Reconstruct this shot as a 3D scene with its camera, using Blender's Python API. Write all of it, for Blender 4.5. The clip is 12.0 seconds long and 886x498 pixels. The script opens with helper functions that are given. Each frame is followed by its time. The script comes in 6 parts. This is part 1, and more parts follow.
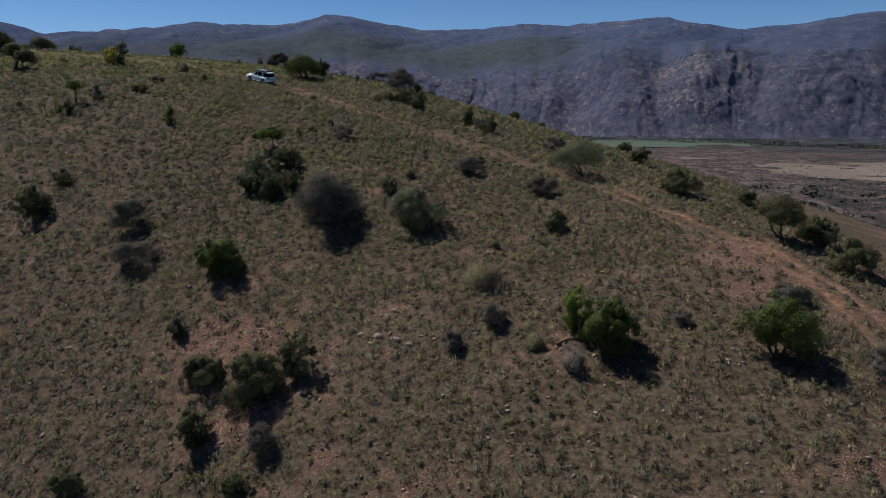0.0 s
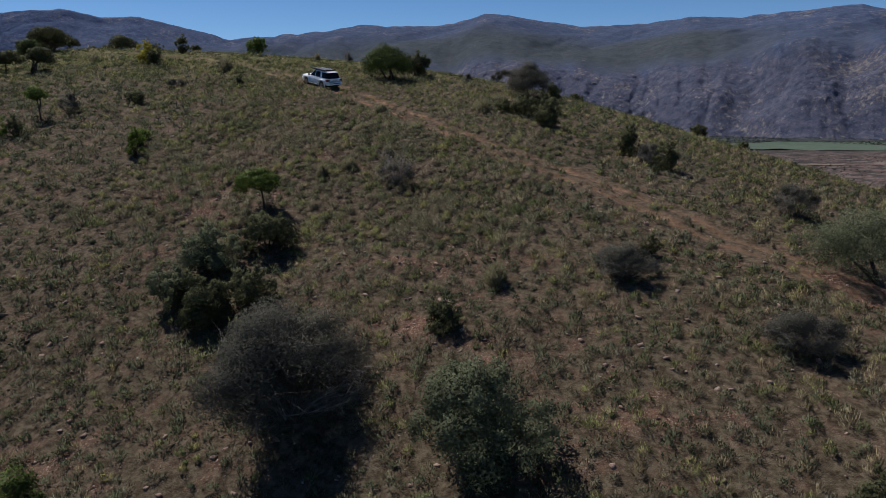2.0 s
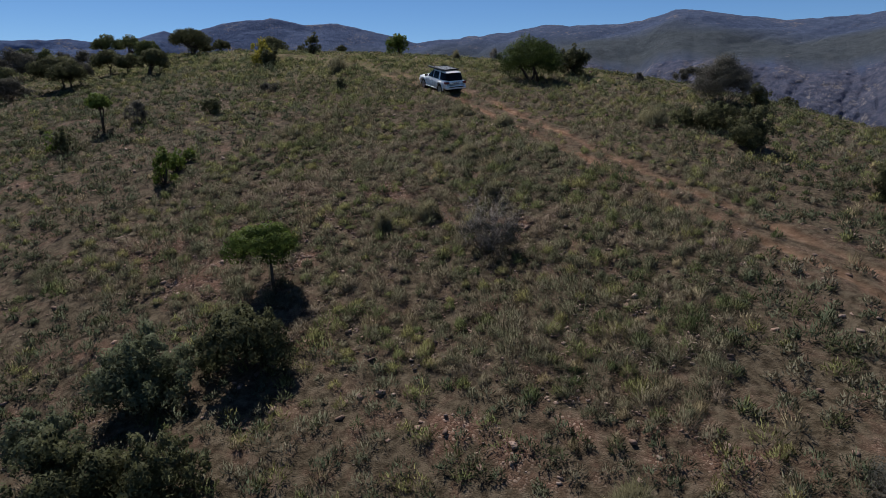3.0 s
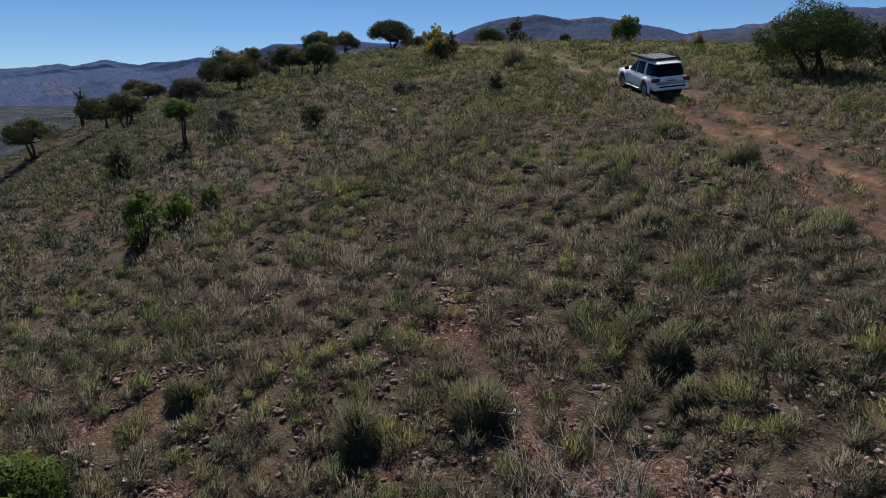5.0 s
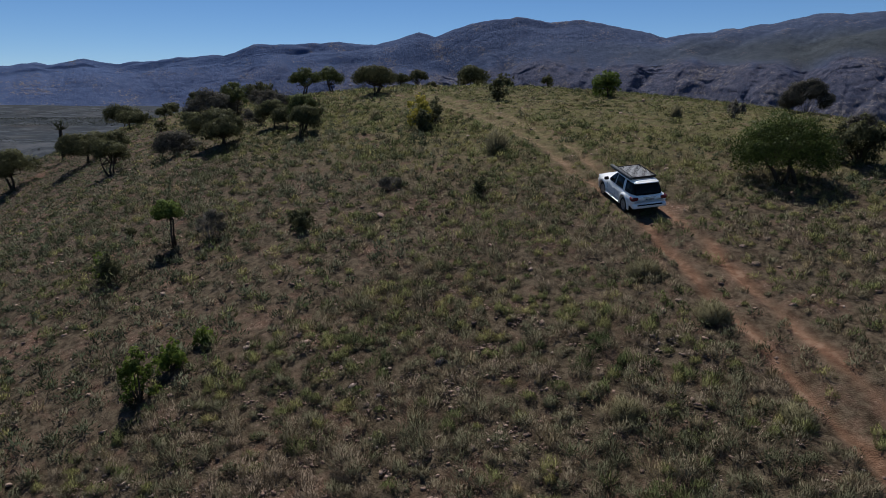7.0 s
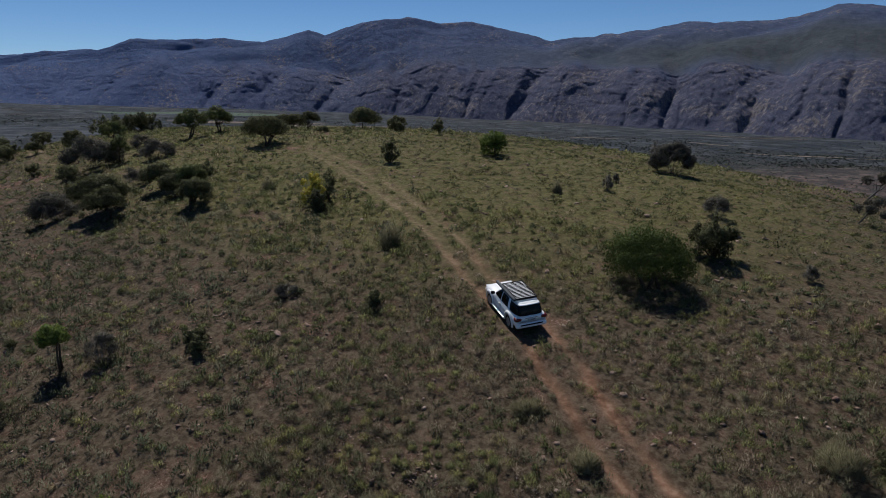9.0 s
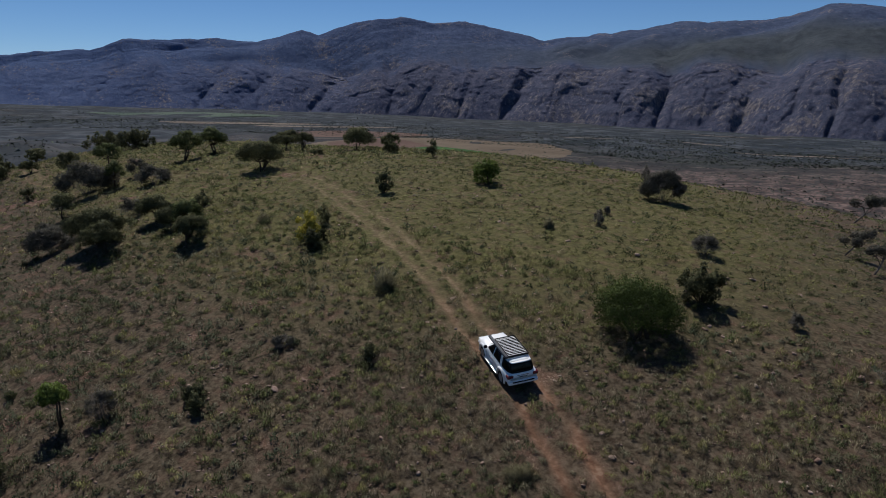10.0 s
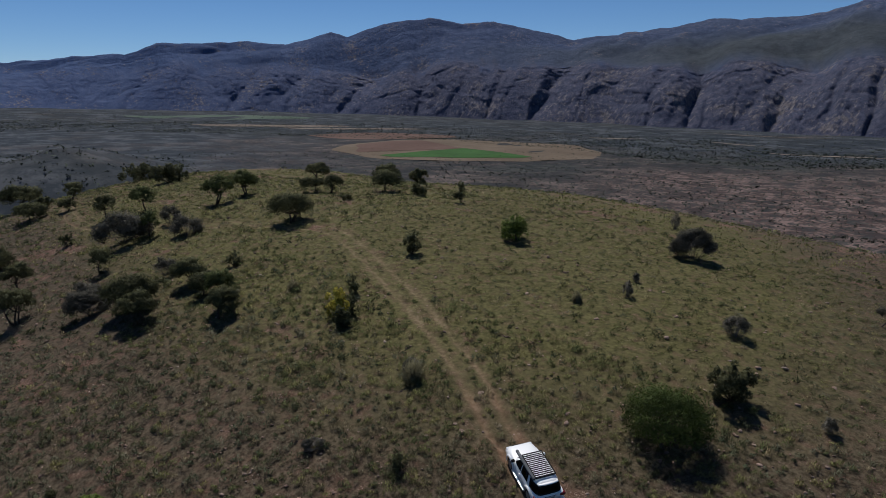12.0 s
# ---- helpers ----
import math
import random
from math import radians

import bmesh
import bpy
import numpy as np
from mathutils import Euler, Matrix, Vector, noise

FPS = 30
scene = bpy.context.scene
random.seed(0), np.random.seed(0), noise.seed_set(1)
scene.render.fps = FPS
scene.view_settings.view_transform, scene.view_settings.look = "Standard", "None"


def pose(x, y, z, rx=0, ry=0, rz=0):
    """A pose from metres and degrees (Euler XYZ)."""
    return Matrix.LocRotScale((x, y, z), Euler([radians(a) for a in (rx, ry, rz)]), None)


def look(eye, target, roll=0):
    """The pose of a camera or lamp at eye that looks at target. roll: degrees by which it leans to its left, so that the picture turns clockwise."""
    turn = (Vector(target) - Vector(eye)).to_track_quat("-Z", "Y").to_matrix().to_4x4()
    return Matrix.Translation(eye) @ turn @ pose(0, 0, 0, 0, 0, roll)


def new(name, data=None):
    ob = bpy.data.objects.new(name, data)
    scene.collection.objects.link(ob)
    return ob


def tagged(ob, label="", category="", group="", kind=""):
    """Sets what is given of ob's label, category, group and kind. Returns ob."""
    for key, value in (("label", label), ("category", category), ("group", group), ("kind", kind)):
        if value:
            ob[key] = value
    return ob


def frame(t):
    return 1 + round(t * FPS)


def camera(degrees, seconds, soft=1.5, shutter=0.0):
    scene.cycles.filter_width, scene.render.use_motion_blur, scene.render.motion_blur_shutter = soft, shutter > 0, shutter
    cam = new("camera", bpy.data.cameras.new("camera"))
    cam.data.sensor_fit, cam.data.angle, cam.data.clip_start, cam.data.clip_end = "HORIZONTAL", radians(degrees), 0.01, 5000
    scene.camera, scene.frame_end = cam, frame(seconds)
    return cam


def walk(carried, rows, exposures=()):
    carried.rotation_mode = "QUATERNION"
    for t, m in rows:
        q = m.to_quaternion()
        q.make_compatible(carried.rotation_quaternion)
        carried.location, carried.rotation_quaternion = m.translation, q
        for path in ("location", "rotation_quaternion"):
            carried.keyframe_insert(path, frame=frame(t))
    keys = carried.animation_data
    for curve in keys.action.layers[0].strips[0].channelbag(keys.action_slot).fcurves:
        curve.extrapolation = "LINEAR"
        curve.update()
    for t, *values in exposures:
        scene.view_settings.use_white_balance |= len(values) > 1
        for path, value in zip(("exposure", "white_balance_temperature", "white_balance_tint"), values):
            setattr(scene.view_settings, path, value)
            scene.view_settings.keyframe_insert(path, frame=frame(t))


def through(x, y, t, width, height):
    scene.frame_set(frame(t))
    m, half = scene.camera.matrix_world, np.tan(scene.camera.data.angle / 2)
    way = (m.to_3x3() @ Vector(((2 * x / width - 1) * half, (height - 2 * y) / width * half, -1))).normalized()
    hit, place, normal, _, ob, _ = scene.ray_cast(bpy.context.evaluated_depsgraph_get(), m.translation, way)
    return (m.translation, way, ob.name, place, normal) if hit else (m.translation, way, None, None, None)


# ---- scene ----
cam = camera(66.5, 12.0, soft=0.2)
METRES, EYE, TILT, LEAN, TURN = 86.0, 0.0, -12.25, 0.0, 0.0
ROWS = [
    (0.0, 0.0000, 0.0000, 0.0000, -0.00, 0.00, 0.00),
    (0.5, 0.0024, 0.0588, 0.0121, 0.07, -0.07, 0.01),
    (1.0, 0.0053, 0.1500, 0.0343, 0.12, -0.07, -0.09),
    (1.5, 0.0100, 0.2630, 0.0618, 6.95, -0.16, -1.34),
    (2.0, 0.0116, 0.3663, 0.0932, 12.61, -0.37, -2.41),
    (2.5, 0.0077, 0.4521, 0.1187, 19.19, -0.65, -3.74),
    (4.5, -0.0711, 0.7236, 0.1733, 46.74, -4.13, -8.55),
    (5.0, -0.0745, 0.7250, 0.1846, 48.17, -4.35, -8.78),
    (5.5, -0.0761, 0.7226, 0.1979, 48.16, -4.33, -8.87),
    (6.0, -0.0776, 0.7200, 0.2122, 48.06, -4.31, -8.95),
    (6.5, -0.0784, 0.7173, 0.2265, 47.61, -4.19, -8.97),
    (8.5, -0.0754, 0.7016, 0.2927, 40.38, -3.20, -8.36),
    (9.0, -0.0750, 0.6974, 0.3100, 37.72, -2.83, -7.99),
    (9.5, -0.0748, 0.6932, 0.3274, 37.19, -2.81, -7.91),
    (10.0, -0.0743, 0.6896, 0.3442, 37.22, -2.81, -7.82),
    (10.5, -0.0739, 0.6857, 0.3608, 37.24, -2.79, -7.75),
    (11.0, -0.0735, 0.6818, 0.3772, 37.25, -2.77, -7.69),
    (11.5, -0.0746, 0.6804, 0.3942, 37.30, -2.79, -7.55),
    (12.0, -0.0822, 0.6845, 0.4139, 39.61, -3.16, -7.75),
]
walk(cam, [(t, pose(0, 0, EYE, TILT, LEAN, TURN) @ pose(METRES * x, METRES * y, METRES * z, 90 + pitch, roll, yaw)) for t, x, y, z, yaw, pitch, roll in ROWS], [(0.0, -0.08, 6300, 11), (2.5, -0.02, 6300, 11), (5.5, 0.06, 6300, 11), (6.5, -0.08, 6300, 11), (8.5, -0.25, 6250, 11), (12.0, -0.36, 6200, 11)])

# ---- world, sun and exposure ----
SUN_AZIMUTH, SUN_HEIGHT = -57.0, 57.0
world = bpy.data.worlds.new("daylight")
scene.world = world
world.use_nodes = True
sky = world.node_tree.nodes.new("ShaderNodeTexSky")
sky.sky_type, sky.sun_disc = "NISHITA", False
sky.sun_elevation, sky.sun_rotation = radians(SUN_HEIGHT), radians(SUN_AZIMUTH % 360)
sky.altitude, sky.air_density, sky.dust_density, sky.ozone_density = 1800, 0.8, 0.0, 5.0
sky_tone = world.node_tree.nodes.new("ShaderNodeHueSaturation")
sky_tone.inputs["Hue"].default_value, sky_tone.inputs["Saturation"].default_value = 0.500, 1.12
world.node_tree.links.new(sky.outputs[0], sky_tone.inputs["Color"])
world.node_tree.links.new(sky_tone.outputs[0], world.node_tree.nodes["Background"].inputs[0])
world.node_tree.nodes["Background"].inputs[1].default_value = 0.084
sun = new("sun", bpy.data.lights.new("sun", "SUN"))
sun.data.energy, sun.data.angle, sun.data.color = 5.0, radians(0.5), (1.0, 0.95, 0.87)
sun_way = Vector((math.sin(radians(SUN_AZIMUTH)) * math.cos(radians(SUN_HEIGHT)), math.cos(radians(SUN_AZIMUTH)) * math.cos(radians(SUN_HEIGHT)), math.sin(radians(SUN_HEIGHT))))
sun.matrix_basis = look(sun_way * 200, (0, 0, 0))


# ---- materials ----
def material(name, stops, scale=4.0, fine=40.0, rough=0.8, bump=0.3, bump_scale=30.0, metal=0.0, random_mix=0.0, gloss=0.08, through=0.0, stretch=(1, 1, 1), clump=None):
    """Two noises, coarse and fine, through a colour ramp, with bump. random_mix: how far each object or island strays in brightness."""
    m = bpy.data.materials.new(name)
    m.use_nodes = True
    nodes, links = m.node_tree.nodes, m.node_tree.links
    shader = nodes["Principled BSDF"]
    place = nodes.new("ShaderNodeTexCoord")
    mapping = nodes.new("ShaderNodeMapping")
    mapping.inputs["Scale"].default_value = stretch
    links.new(place.outputs["Object"], mapping.inputs[0])
    coarse, small = nodes.new("ShaderNodeTexNoise"), nodes.new("ShaderNodeTexNoise")
    for node, size in ((coarse, scale), (small, fine)):
        node.inputs["Scale"].default_value, node.inputs["Detail"].default_value = size, 4.0
        links.new(mapping.outputs[0], node.inputs["Vector"])
    mix = nodes.new("ShaderNodeMath")
    mix.operation = "MULTIPLY_ADD"
    links.new(small.outputs[0], mix.inputs[0])
    mix.inputs[1].default_value = 0.45
    shift = nodes.new("ShaderNodeMath")
    shift.operation = "MULTIPLY_ADD"
    links.new(coarse.outputs[0], shift.inputs[0])
    shift.inputs[1].default_value, shift.inputs[2].default_value = 0.9, -0.18
    links.new(shift.outputs[0], mix.inputs[2])
    ramp = nodes.new("ShaderNodeValToRGB")
    while len(ramp.color_ramp.elements) < len(stops):
        ramp.color_ramp.elements.new(0.5)
    for i, col in enumerate(stops):
        e = ramp.color_ramp.elements[i]
        e.position, e.color = 0.22 + 0.56 * i / max(1, len(stops) - 1), (*col, 1)
    links.new(mix.outputs[0], ramp.inputs[0])
    colour = ramp.outputs[0]
    if clump:
        own, other = nodes.new("ShaderNodeAttribute"), nodes.new("ShaderNodeMix")
        own.attribute_name, other.data_type = "tone", "RGBA"
        pick = nodes.new("ShaderNodeValToRGB")
        while len(pick.color_ramp.elements) < len(clump):
            pick.color_ramp.elements.new(0.5)
        for i, col in enumerate(clump):
            pick.color_ramp.elements[i].position, pick.color_ramp.elements[i].color = i / (len(clump) - 1), (*col, 1)
        links.new(own.outputs["Fac"], pick.inputs[0])
        other.blend_type, other.inputs[0].default_value = "MULTIPLY", 1.0
        links.new(colour, other.inputs[6])
        links.new(pick.outputs[0], other.inputs[7])
        colour = other.outputs[2]
    if random_mix:
        info, geo = nodes.new("ShaderNodeObjectInfo"), nodes.new("ShaderNodeNewGeometry")
        both = nodes.new("ShaderNodeMath")
        both.operation = "MULTIPLY_ADD"
        links.new(geo.outputs["Random Per Island"], both.inputs[0])
        both.inputs[1].default_value = 0.7
        part_of = nodes.new("ShaderNodeMath")
        part_of.operation = "MULTIPLY"
        links.new(info.outputs["Random"], part_of.inputs[0])
        part_of.inputs[1].default_value = 0.3
        links.new(part_of.outputs[0], both.inputs[2])
        spread = nodes.new("ShaderNodeMapRange")
        links.new(both.outputs[0], spread.inputs[0])
        spread.inputs["To Min"].default_value, spread.inputs["To Max"].default_value = 1 - random_mix, 1 + random_mix
        tint = nodes.new("ShaderNodeHueSaturation")
        links.new(colour, tint.inputs["Color"])
        links.new(spread.outputs[0], tint.inputs["Value"])
        colour = tint.outputs[0]
    links.new(colour, shader.inputs["Base Color"])
    shader.inputs["Roughness"].default_value, shader.inputs["Metallic"].default_value = rough, metal
    shader.inputs["Specular IOR Level"].default_value = gloss
    if bump:
        rough_noise, relief = nodes.new("ShaderNodeTexNoise"), nodes.new("ShaderNodeBump")
        rough_noise.inputs["Scale"].default_value = bump_scale
        links.new(mapping.outputs[0], rough_noise.inputs["Vector"])
        links.new(rough_noise.outputs[0], relief.inputs["Height"])
        relief.inputs["Strength"].default_value, relief.inputs["Distance"].default_value = bump, 0.05
        links.new(relief.outputs[0], shader.inputs["Normal"])
    if through:
        lit, both = nodes.new("ShaderNodeBsdfTranslucent"), nodes.new("ShaderNodeMixShader")
        links.new(colour, lit.inputs[0])
        both.inputs[0].default_value = through
        links.new(shader.outputs[0], both.inputs[1])
        links.new(lit.outputs[0], both.inputs[2])
        links.new(both.outputs[0], nodes["Material Output"].inputs[0])
    return m


def plain(name, colour, rough=0.5, metal=0.0, coat=0.0):
    m = bpy.data.materials.new(name)
    m.use_nodes = True
    s = m.node_tree.nodes["Principled BSDF"]
    s.inputs["Base Color"].default_value, s.inputs["Roughness"].default_value, s.inputs["Metallic"].default_value = (*colour, 1), rough, metal
    s.inputs["Coat Weight"].default_value = coat
    return m


leaf_dark = material("leaf_dark", [(0.052, 0.056, 0.028), (0.092, 0.096, 0.048), (0.138, 0.137, 0.072)], 1.2, 9, 0.65, 0, random_mix=0.35, through=0.4)
leaf_deep = material("leaf_deep", [(0.038, 0.056, 0.015), (0.068, 0.095, 0.025), (0.110, 0.136, 0.040)], 1.2, 9, 0.6, 0, random_mix=0.35, through=0.3)
leaf_green = material("leaf_green", [(0.056, 0.084, 0.022), (0.103, 0.142, 0.032), (0.157, 0.193, 0.052)], 1.2, 9, 0.55, 0, random_mix=0.45, through=0.4)
leaf_moss = material("leaf_moss", [(0.056, 0.068, 0.028), (0.094, 0.112, 0.044), (0.142, 0.158, 0.066)], 1.2, 9, 0.6, 0, random_mix=0.4, through=0.4)
leaf_yellow = material("leaf_yellow", [(0.067, 0.099, 0.020), (0.116, 0.161, 0.031), (0.189, 0.206, 0.049)], 1.5, 9, 0.6, 0, random_mix=0.4, through=0.4)
leaf_flower = material("leaf_flower", [(0.180, 0.165, 0.032), (0.300, 0.265, 0.045), (0.420, 0.360, 0.065)], 1.5, 9, 0.6, 0, random_mix=0.4, through=0.4)
leaf_olive = material("leaf_olive", [(0.068, 0.080, 0.046), (0.112, 0.126, 0.074), (0.165, 0.170, 0.106)], 1.5, 9, 0.7, 0, random_mix=0.4, through=0.4)
leaf_sage = material("leaf_sage", [(0.112, 0.104, 0.060), (0.168, 0.156, 0.092), (0.225, 0.206, 0.128)], 1.5, 9, 0.7, 0, random_mix=0.4, through=0.4)
twig_grey = material("twig_grey", [(0.084, 0.076, 0.066), (0.133, 0.122, 0.108), (0.197, 0.183, 0.164)], 3, 20, 0.9, 0, random_mix=0.4)
twig_pale = material("twig_pale", [(0.102, 0.089, 0.082), (0.157, 0.140, 0.129), (0.221, 0.200, 0.185)], 3, 20, 0.9, 0, random_mix=0.4)
leaf_grey = material("leaf_grey", [(0.060, 0.060, 0.048), (0.089, 0.086, 0.071), (0.128, 0.120, 0.100)], 1.5, 9, 0.8, 0, random_mix=0.35, through=0.4)
bark_pale = material("bark_pale", [(0.075, 0.066, 0.058), (0.130, 0.118, 0.106), (0.215, 0.200, 0.184)], 5, 40, 0.95, 0.8, 25)
bark = material("bark", [(0.039, 0.030, 0.022), (0.066, 0.051, 0.039), (0.101, 0.084, 0.066)], 5, 40, 0.95, 0.8, 25)
grass_green = material("grass_green", [(0.118, 0.118, 0.056), (0.158, 0.156, 0.072), (0.206, 0.198, 0.095)], 0.08, 28, 0.85, 0, random_mix=0.16, through=0.18, clump=((0.34, 0.46, 0.42), (0.70, 0.82, 0.74), (1.08, 1.10, 0.98), (1.26, 1.18, 1.08)))
grass_straw = material("grass_straw", [(0.165, 0.138, 0.088), (0.215, 0.183, 0.118), (0.275, 0.236, 0.158)], 0.1, 28, 0.85, 0, random_mix=0.16, through=0.18, clump=((0.62, 0.60, 0.56), (1.0, 1.0, 1.0), (1.2, 1.14, 1.0)))
scrub_grey = material("scrub_grey", [(0.112, 0.104, 0.078), (0.152, 0.142, 0.108), (0.202, 0.188, 0.148)], 0.1, 28, 0.9, 0, random_mix=0.16, through=0.15, clump=((0.44, 0.50, 0.40), (0.78, 0.86, 0.70), (1.12, 1.06, 0.94), (1.42, 1.20, 1.20)))
scrub_olive = material("scrub_olive", [(0.076, 0.080, 0.060), (0.103, 0.107, 0.080), (0.140, 0.142, 0.110)], 0.1, 28, 0.9, 0, random_mix=0.16, through=0.15, clump=((0.40, 0.50, 0.40), (0.74, 0.86, 0.70), (1.12, 1.08, 0.96), (1.40, 1.24, 1.20)))
scrub_dark = material("scrub_dark", [(0.046, 0.052, 0.026), (0.068, 0.076, 0.038), (0.098, 0.104, 0.056)], 0.1, 28, 0.9, 0, random_mix=0.2, through=0.2, clump=((0.7, 0.75, 0.8), (1.0, 1.0, 1.0), (1.15, 1.15, 0.95)))
scrub_far = material("scrub_far", [(0.026, 0.034, 0.028), (0.046, 0.056, 0.046), (0.072, 0.080, 0.068)], 0.01, 0.2, 0.95, 0, random_mix=0.4)
stone = material("stone", [(0.135, 0.084, 0.064), (0.235, 0.165, 0.134), (0.370, 0.295, 0.252)], 0.5, 14, 0.9, 0.5, 30, random_mix=0.45)


# ---- the lie of the land ----
HILL_X, HILL_Y, HILL_REACH = (-160, -127, -94, -61, -28, 5, 38), (0, 30, 60, 90, 120, 150, 180), 34.0
HILL_SWELL = (
    -0.20, -0.71, -1.43, -5.66, -3.71, 1.55, 5.40,
    -1.02, -4.56, -3.56, -6.62, -8.33, 1.67, 5.30,
    -0.43, -8.19, -6.22, 7.02, 6.78, 2.25, -1.46,
    4.12, 1.58, 0.05, -5.13, -3.71, -10.05, 2.94,
    3.08, -0.57, 7.42, -1.32, 5.03, 7.85, -0.48,
    4.14, -3.41, -6.38, 3.35, -11.32, 7.87, -18.08,
    7.74, 10.32, -3.46, 11.85, -6.77, 14.22, -4.03,
)
TRACK = ((19, 4), (22.5, 17), (24.4, 30), (25, 36.2), (25.2, 40.5), (24.1, 45.5), (22.1, 49.2), (19.1, 53.4), (15.6, 59.5), (11.2, 65.4), (7.6, 68.1), (3, 72.9), (-2.8, 77.2), (-7.4, 80.5), (-13.9, 85.3), (-18.6, 88.7), (-23.2, 92.2), (-28.1, 94.9), (-33, 98.4), (-38.5, 101.5), (-43.7, 104.4), (-50.3, 107.7), (-56.6, 110.8), (-63, 113.5), (-67.5, 114.2), (-72.2, 112.9), (-78, 111.2), (-84.7, 108.9), (-93.8, 106.8), (-104.6, 105.6), (-118, 107), (-135, 113))


def smooth_line(points, step):
    """A curve through the points, as evenly spaced places."""
    p = np.array([points[0], *points, points[-1]], float)
    out = []
    for i in range(1, len(p) - 2):
        n = max(2, int(np.linalg.norm(p[i + 1] - p[i]) / step))
        u = (np.arange(n) / n)[:, None]
        out.append(0.5 * (2 * p[i] + (p[i + 1] - p[i - 1]) * u + (2 * p[i - 1] - 5 * p[i] + 4 * p[i + 1] - p[i + 2]) * u ** 2 + (3 * p[i] - p[i - 1] - 3 * p[i + 1] + p[i + 2]) * u ** 3))
    return np.vstack(out + [p[-1:]])


track_line = smooth_line(TRACK, 0.6)


def waves(x, y, size, seed, octaves=3):
    """Smooth random relief of about -1 to 1, the same for the same place."""
    r = np.random.RandomState(seed)
    z = np.zeros_like(x, dtype=float)
    for o in range(octaves):
        for _ in range(7):
            a, ph, k = r.uniform(0, 2 * np.pi), r.uniform(0, 2 * np.pi), 2 * np.pi / size * 2 ** o * r.uniform(0.6, 1.4)
            z += np.sin(k * (np.cos(a) * x + np.sin(a) * y) + ph) * 0.38 / 1.8 ** o
    return z


def off_track(x, y):
    """How far a place lies from the track's middle, for places near it."""
    d = np.full(np.shape(x), 60.0)
    for (px, py), (qx, qy) in zip(track_line[:-1], track_line[1:]):
        near = (np.abs(x - px) < 8) & (np.abs(y - py) < 8)
        if near.any():
            ex, ey = qx - px, qy - py
            u = np.clip(((x[near] - px) * ex + (y[near] - py) * ey) / (ex * ex + ey * ey), 0, 1)
            d[near] = np.minimum(d[near], np.hypot(x[near] - px - u * ex, y[near] - py - u * ey))
    return d


def floor_height(x, y):
    left = np.maximum(-x, 0)
    return -130 + 0.014 * left + 3.5e-6 * left ** 2 + 3.0 * waves(x, y, 900, 5, 2)


FOOTHILLS = ((-830, 420, 210, 105), (-1250, 330, 260, 95), (60, 620, 240, 45), (380, 560, 260, 60))


def hill_height(x, y):
    z = -150 + 158 * np.exp(-((x + 60) / 300) ** 2 - ((y - 115) / 230) ** 2)
    i = 0
    for gy in HILL_Y:
        for gx in HILL_X:
            z = z + HILL_SWELL[i] * np.exp(-((x - gx) ** 2 + (y - gy) ** 2) / (2 * HILL_REACH ** 2))
            i += 1
    z = z - 4.0 * np.exp(-((x - 0) ** 2 + (y - 145) ** 2) / 32 ** 2)
    for px, py, r, h in FOOTHILLS:
        z = z + h * np.exp(-((x - px) ** 2 + (y - py) ** 2) / r ** 2)
    away = np.clip((np.hypot(x + 40, y - 95) - 150) / 170, 0, 1)
    z = z + away * (7 * waves(x, y, 260, 26, 2) + 2.0 * waves(x, y, 70, 27, 1))
    f = floor_height(x, y)
    return f + 14 * np.logaddexp(0, (z - f) / 14)


def ground_height(x, y):
    x, y = np.asarray(x, float), np.asarray(y, float)
    d = off_track(x, y)
    rut = np.exp(-((np.abs(d) - 0.78) / 0.28) ** 2)
    return hill_height(x, y) + 0.07 * waves(x, y, 5.0, 11) + 0.025 * waves(x, y, 1.1, 12, 2) - 0.09 * rut - 0.05 * np.exp(-(d / 1.3) ** 2)


def at_ground(x, y):
    return float(ground_height(np.array([x]), np.array([y]))[0])


def bareness(x, y):
    """1 where red stony soil shows, 0 where growth covers it."""
    b = 0.12 + 0.26 * waves(x, y, 19, 21) + 0.30 * waves(x, y, 4.2, 22, 2)
    for px, py, r, s in BARE_PATCHES:
        b = b + s * np.exp(-((x - px) ** 2 + (y - py) ** 2) / r ** 2)
    return np.clip(b, 0, 1)


BARE_PATCHES = ((-22, 46, 24, -0.20), (10, 40, 22, -0.12), (-19, 88, 8, -0.12), (6, 52, 28, -0.22), (-32, 62, 22, -0.28), (-52, 84, 22, -0.2), (-6, 76, 14, -0.12), (-14, 41, 5, 0.6), (-17, 38, 6, 0.4), (-24, 52, 7, 0.2), (21, 46, 3.5, 0.9), (-5, 47, 5, 0.2), (0, 53, 6, 0.1), (-8, 86, 11, -0.15), (-25, 86, 5, 0.22), (-20.5, 92.5, 2.2, 0.4), (-27, 90.5, 3, 0.3), (-14, 92, 6, 0.0), (-17.5, 85.0, 3.0, 0.1), (-22, 71, 5, 0.4), (-15, 75, 5, 0.35), (-22, 93.5, 2.5, 0.6), (-24, 88, 2.0, 0.5), (-10, 115, 25, -0.5), (-60, 118, 30, -0.5), (8, 90, 18, -0.4), (-80, 98, 16, -0.2), (-25, 118, 22, -0.35), (-15, 108, 14, -0.25), (-28, 76, 30, -0.16), (4, 74, 26, -0.20), (0, 142, 38, -0.5), (-15, 69, 7, 0.45), (-19, 66, 5, 0.3), (-112, 122, 34, -0.35))


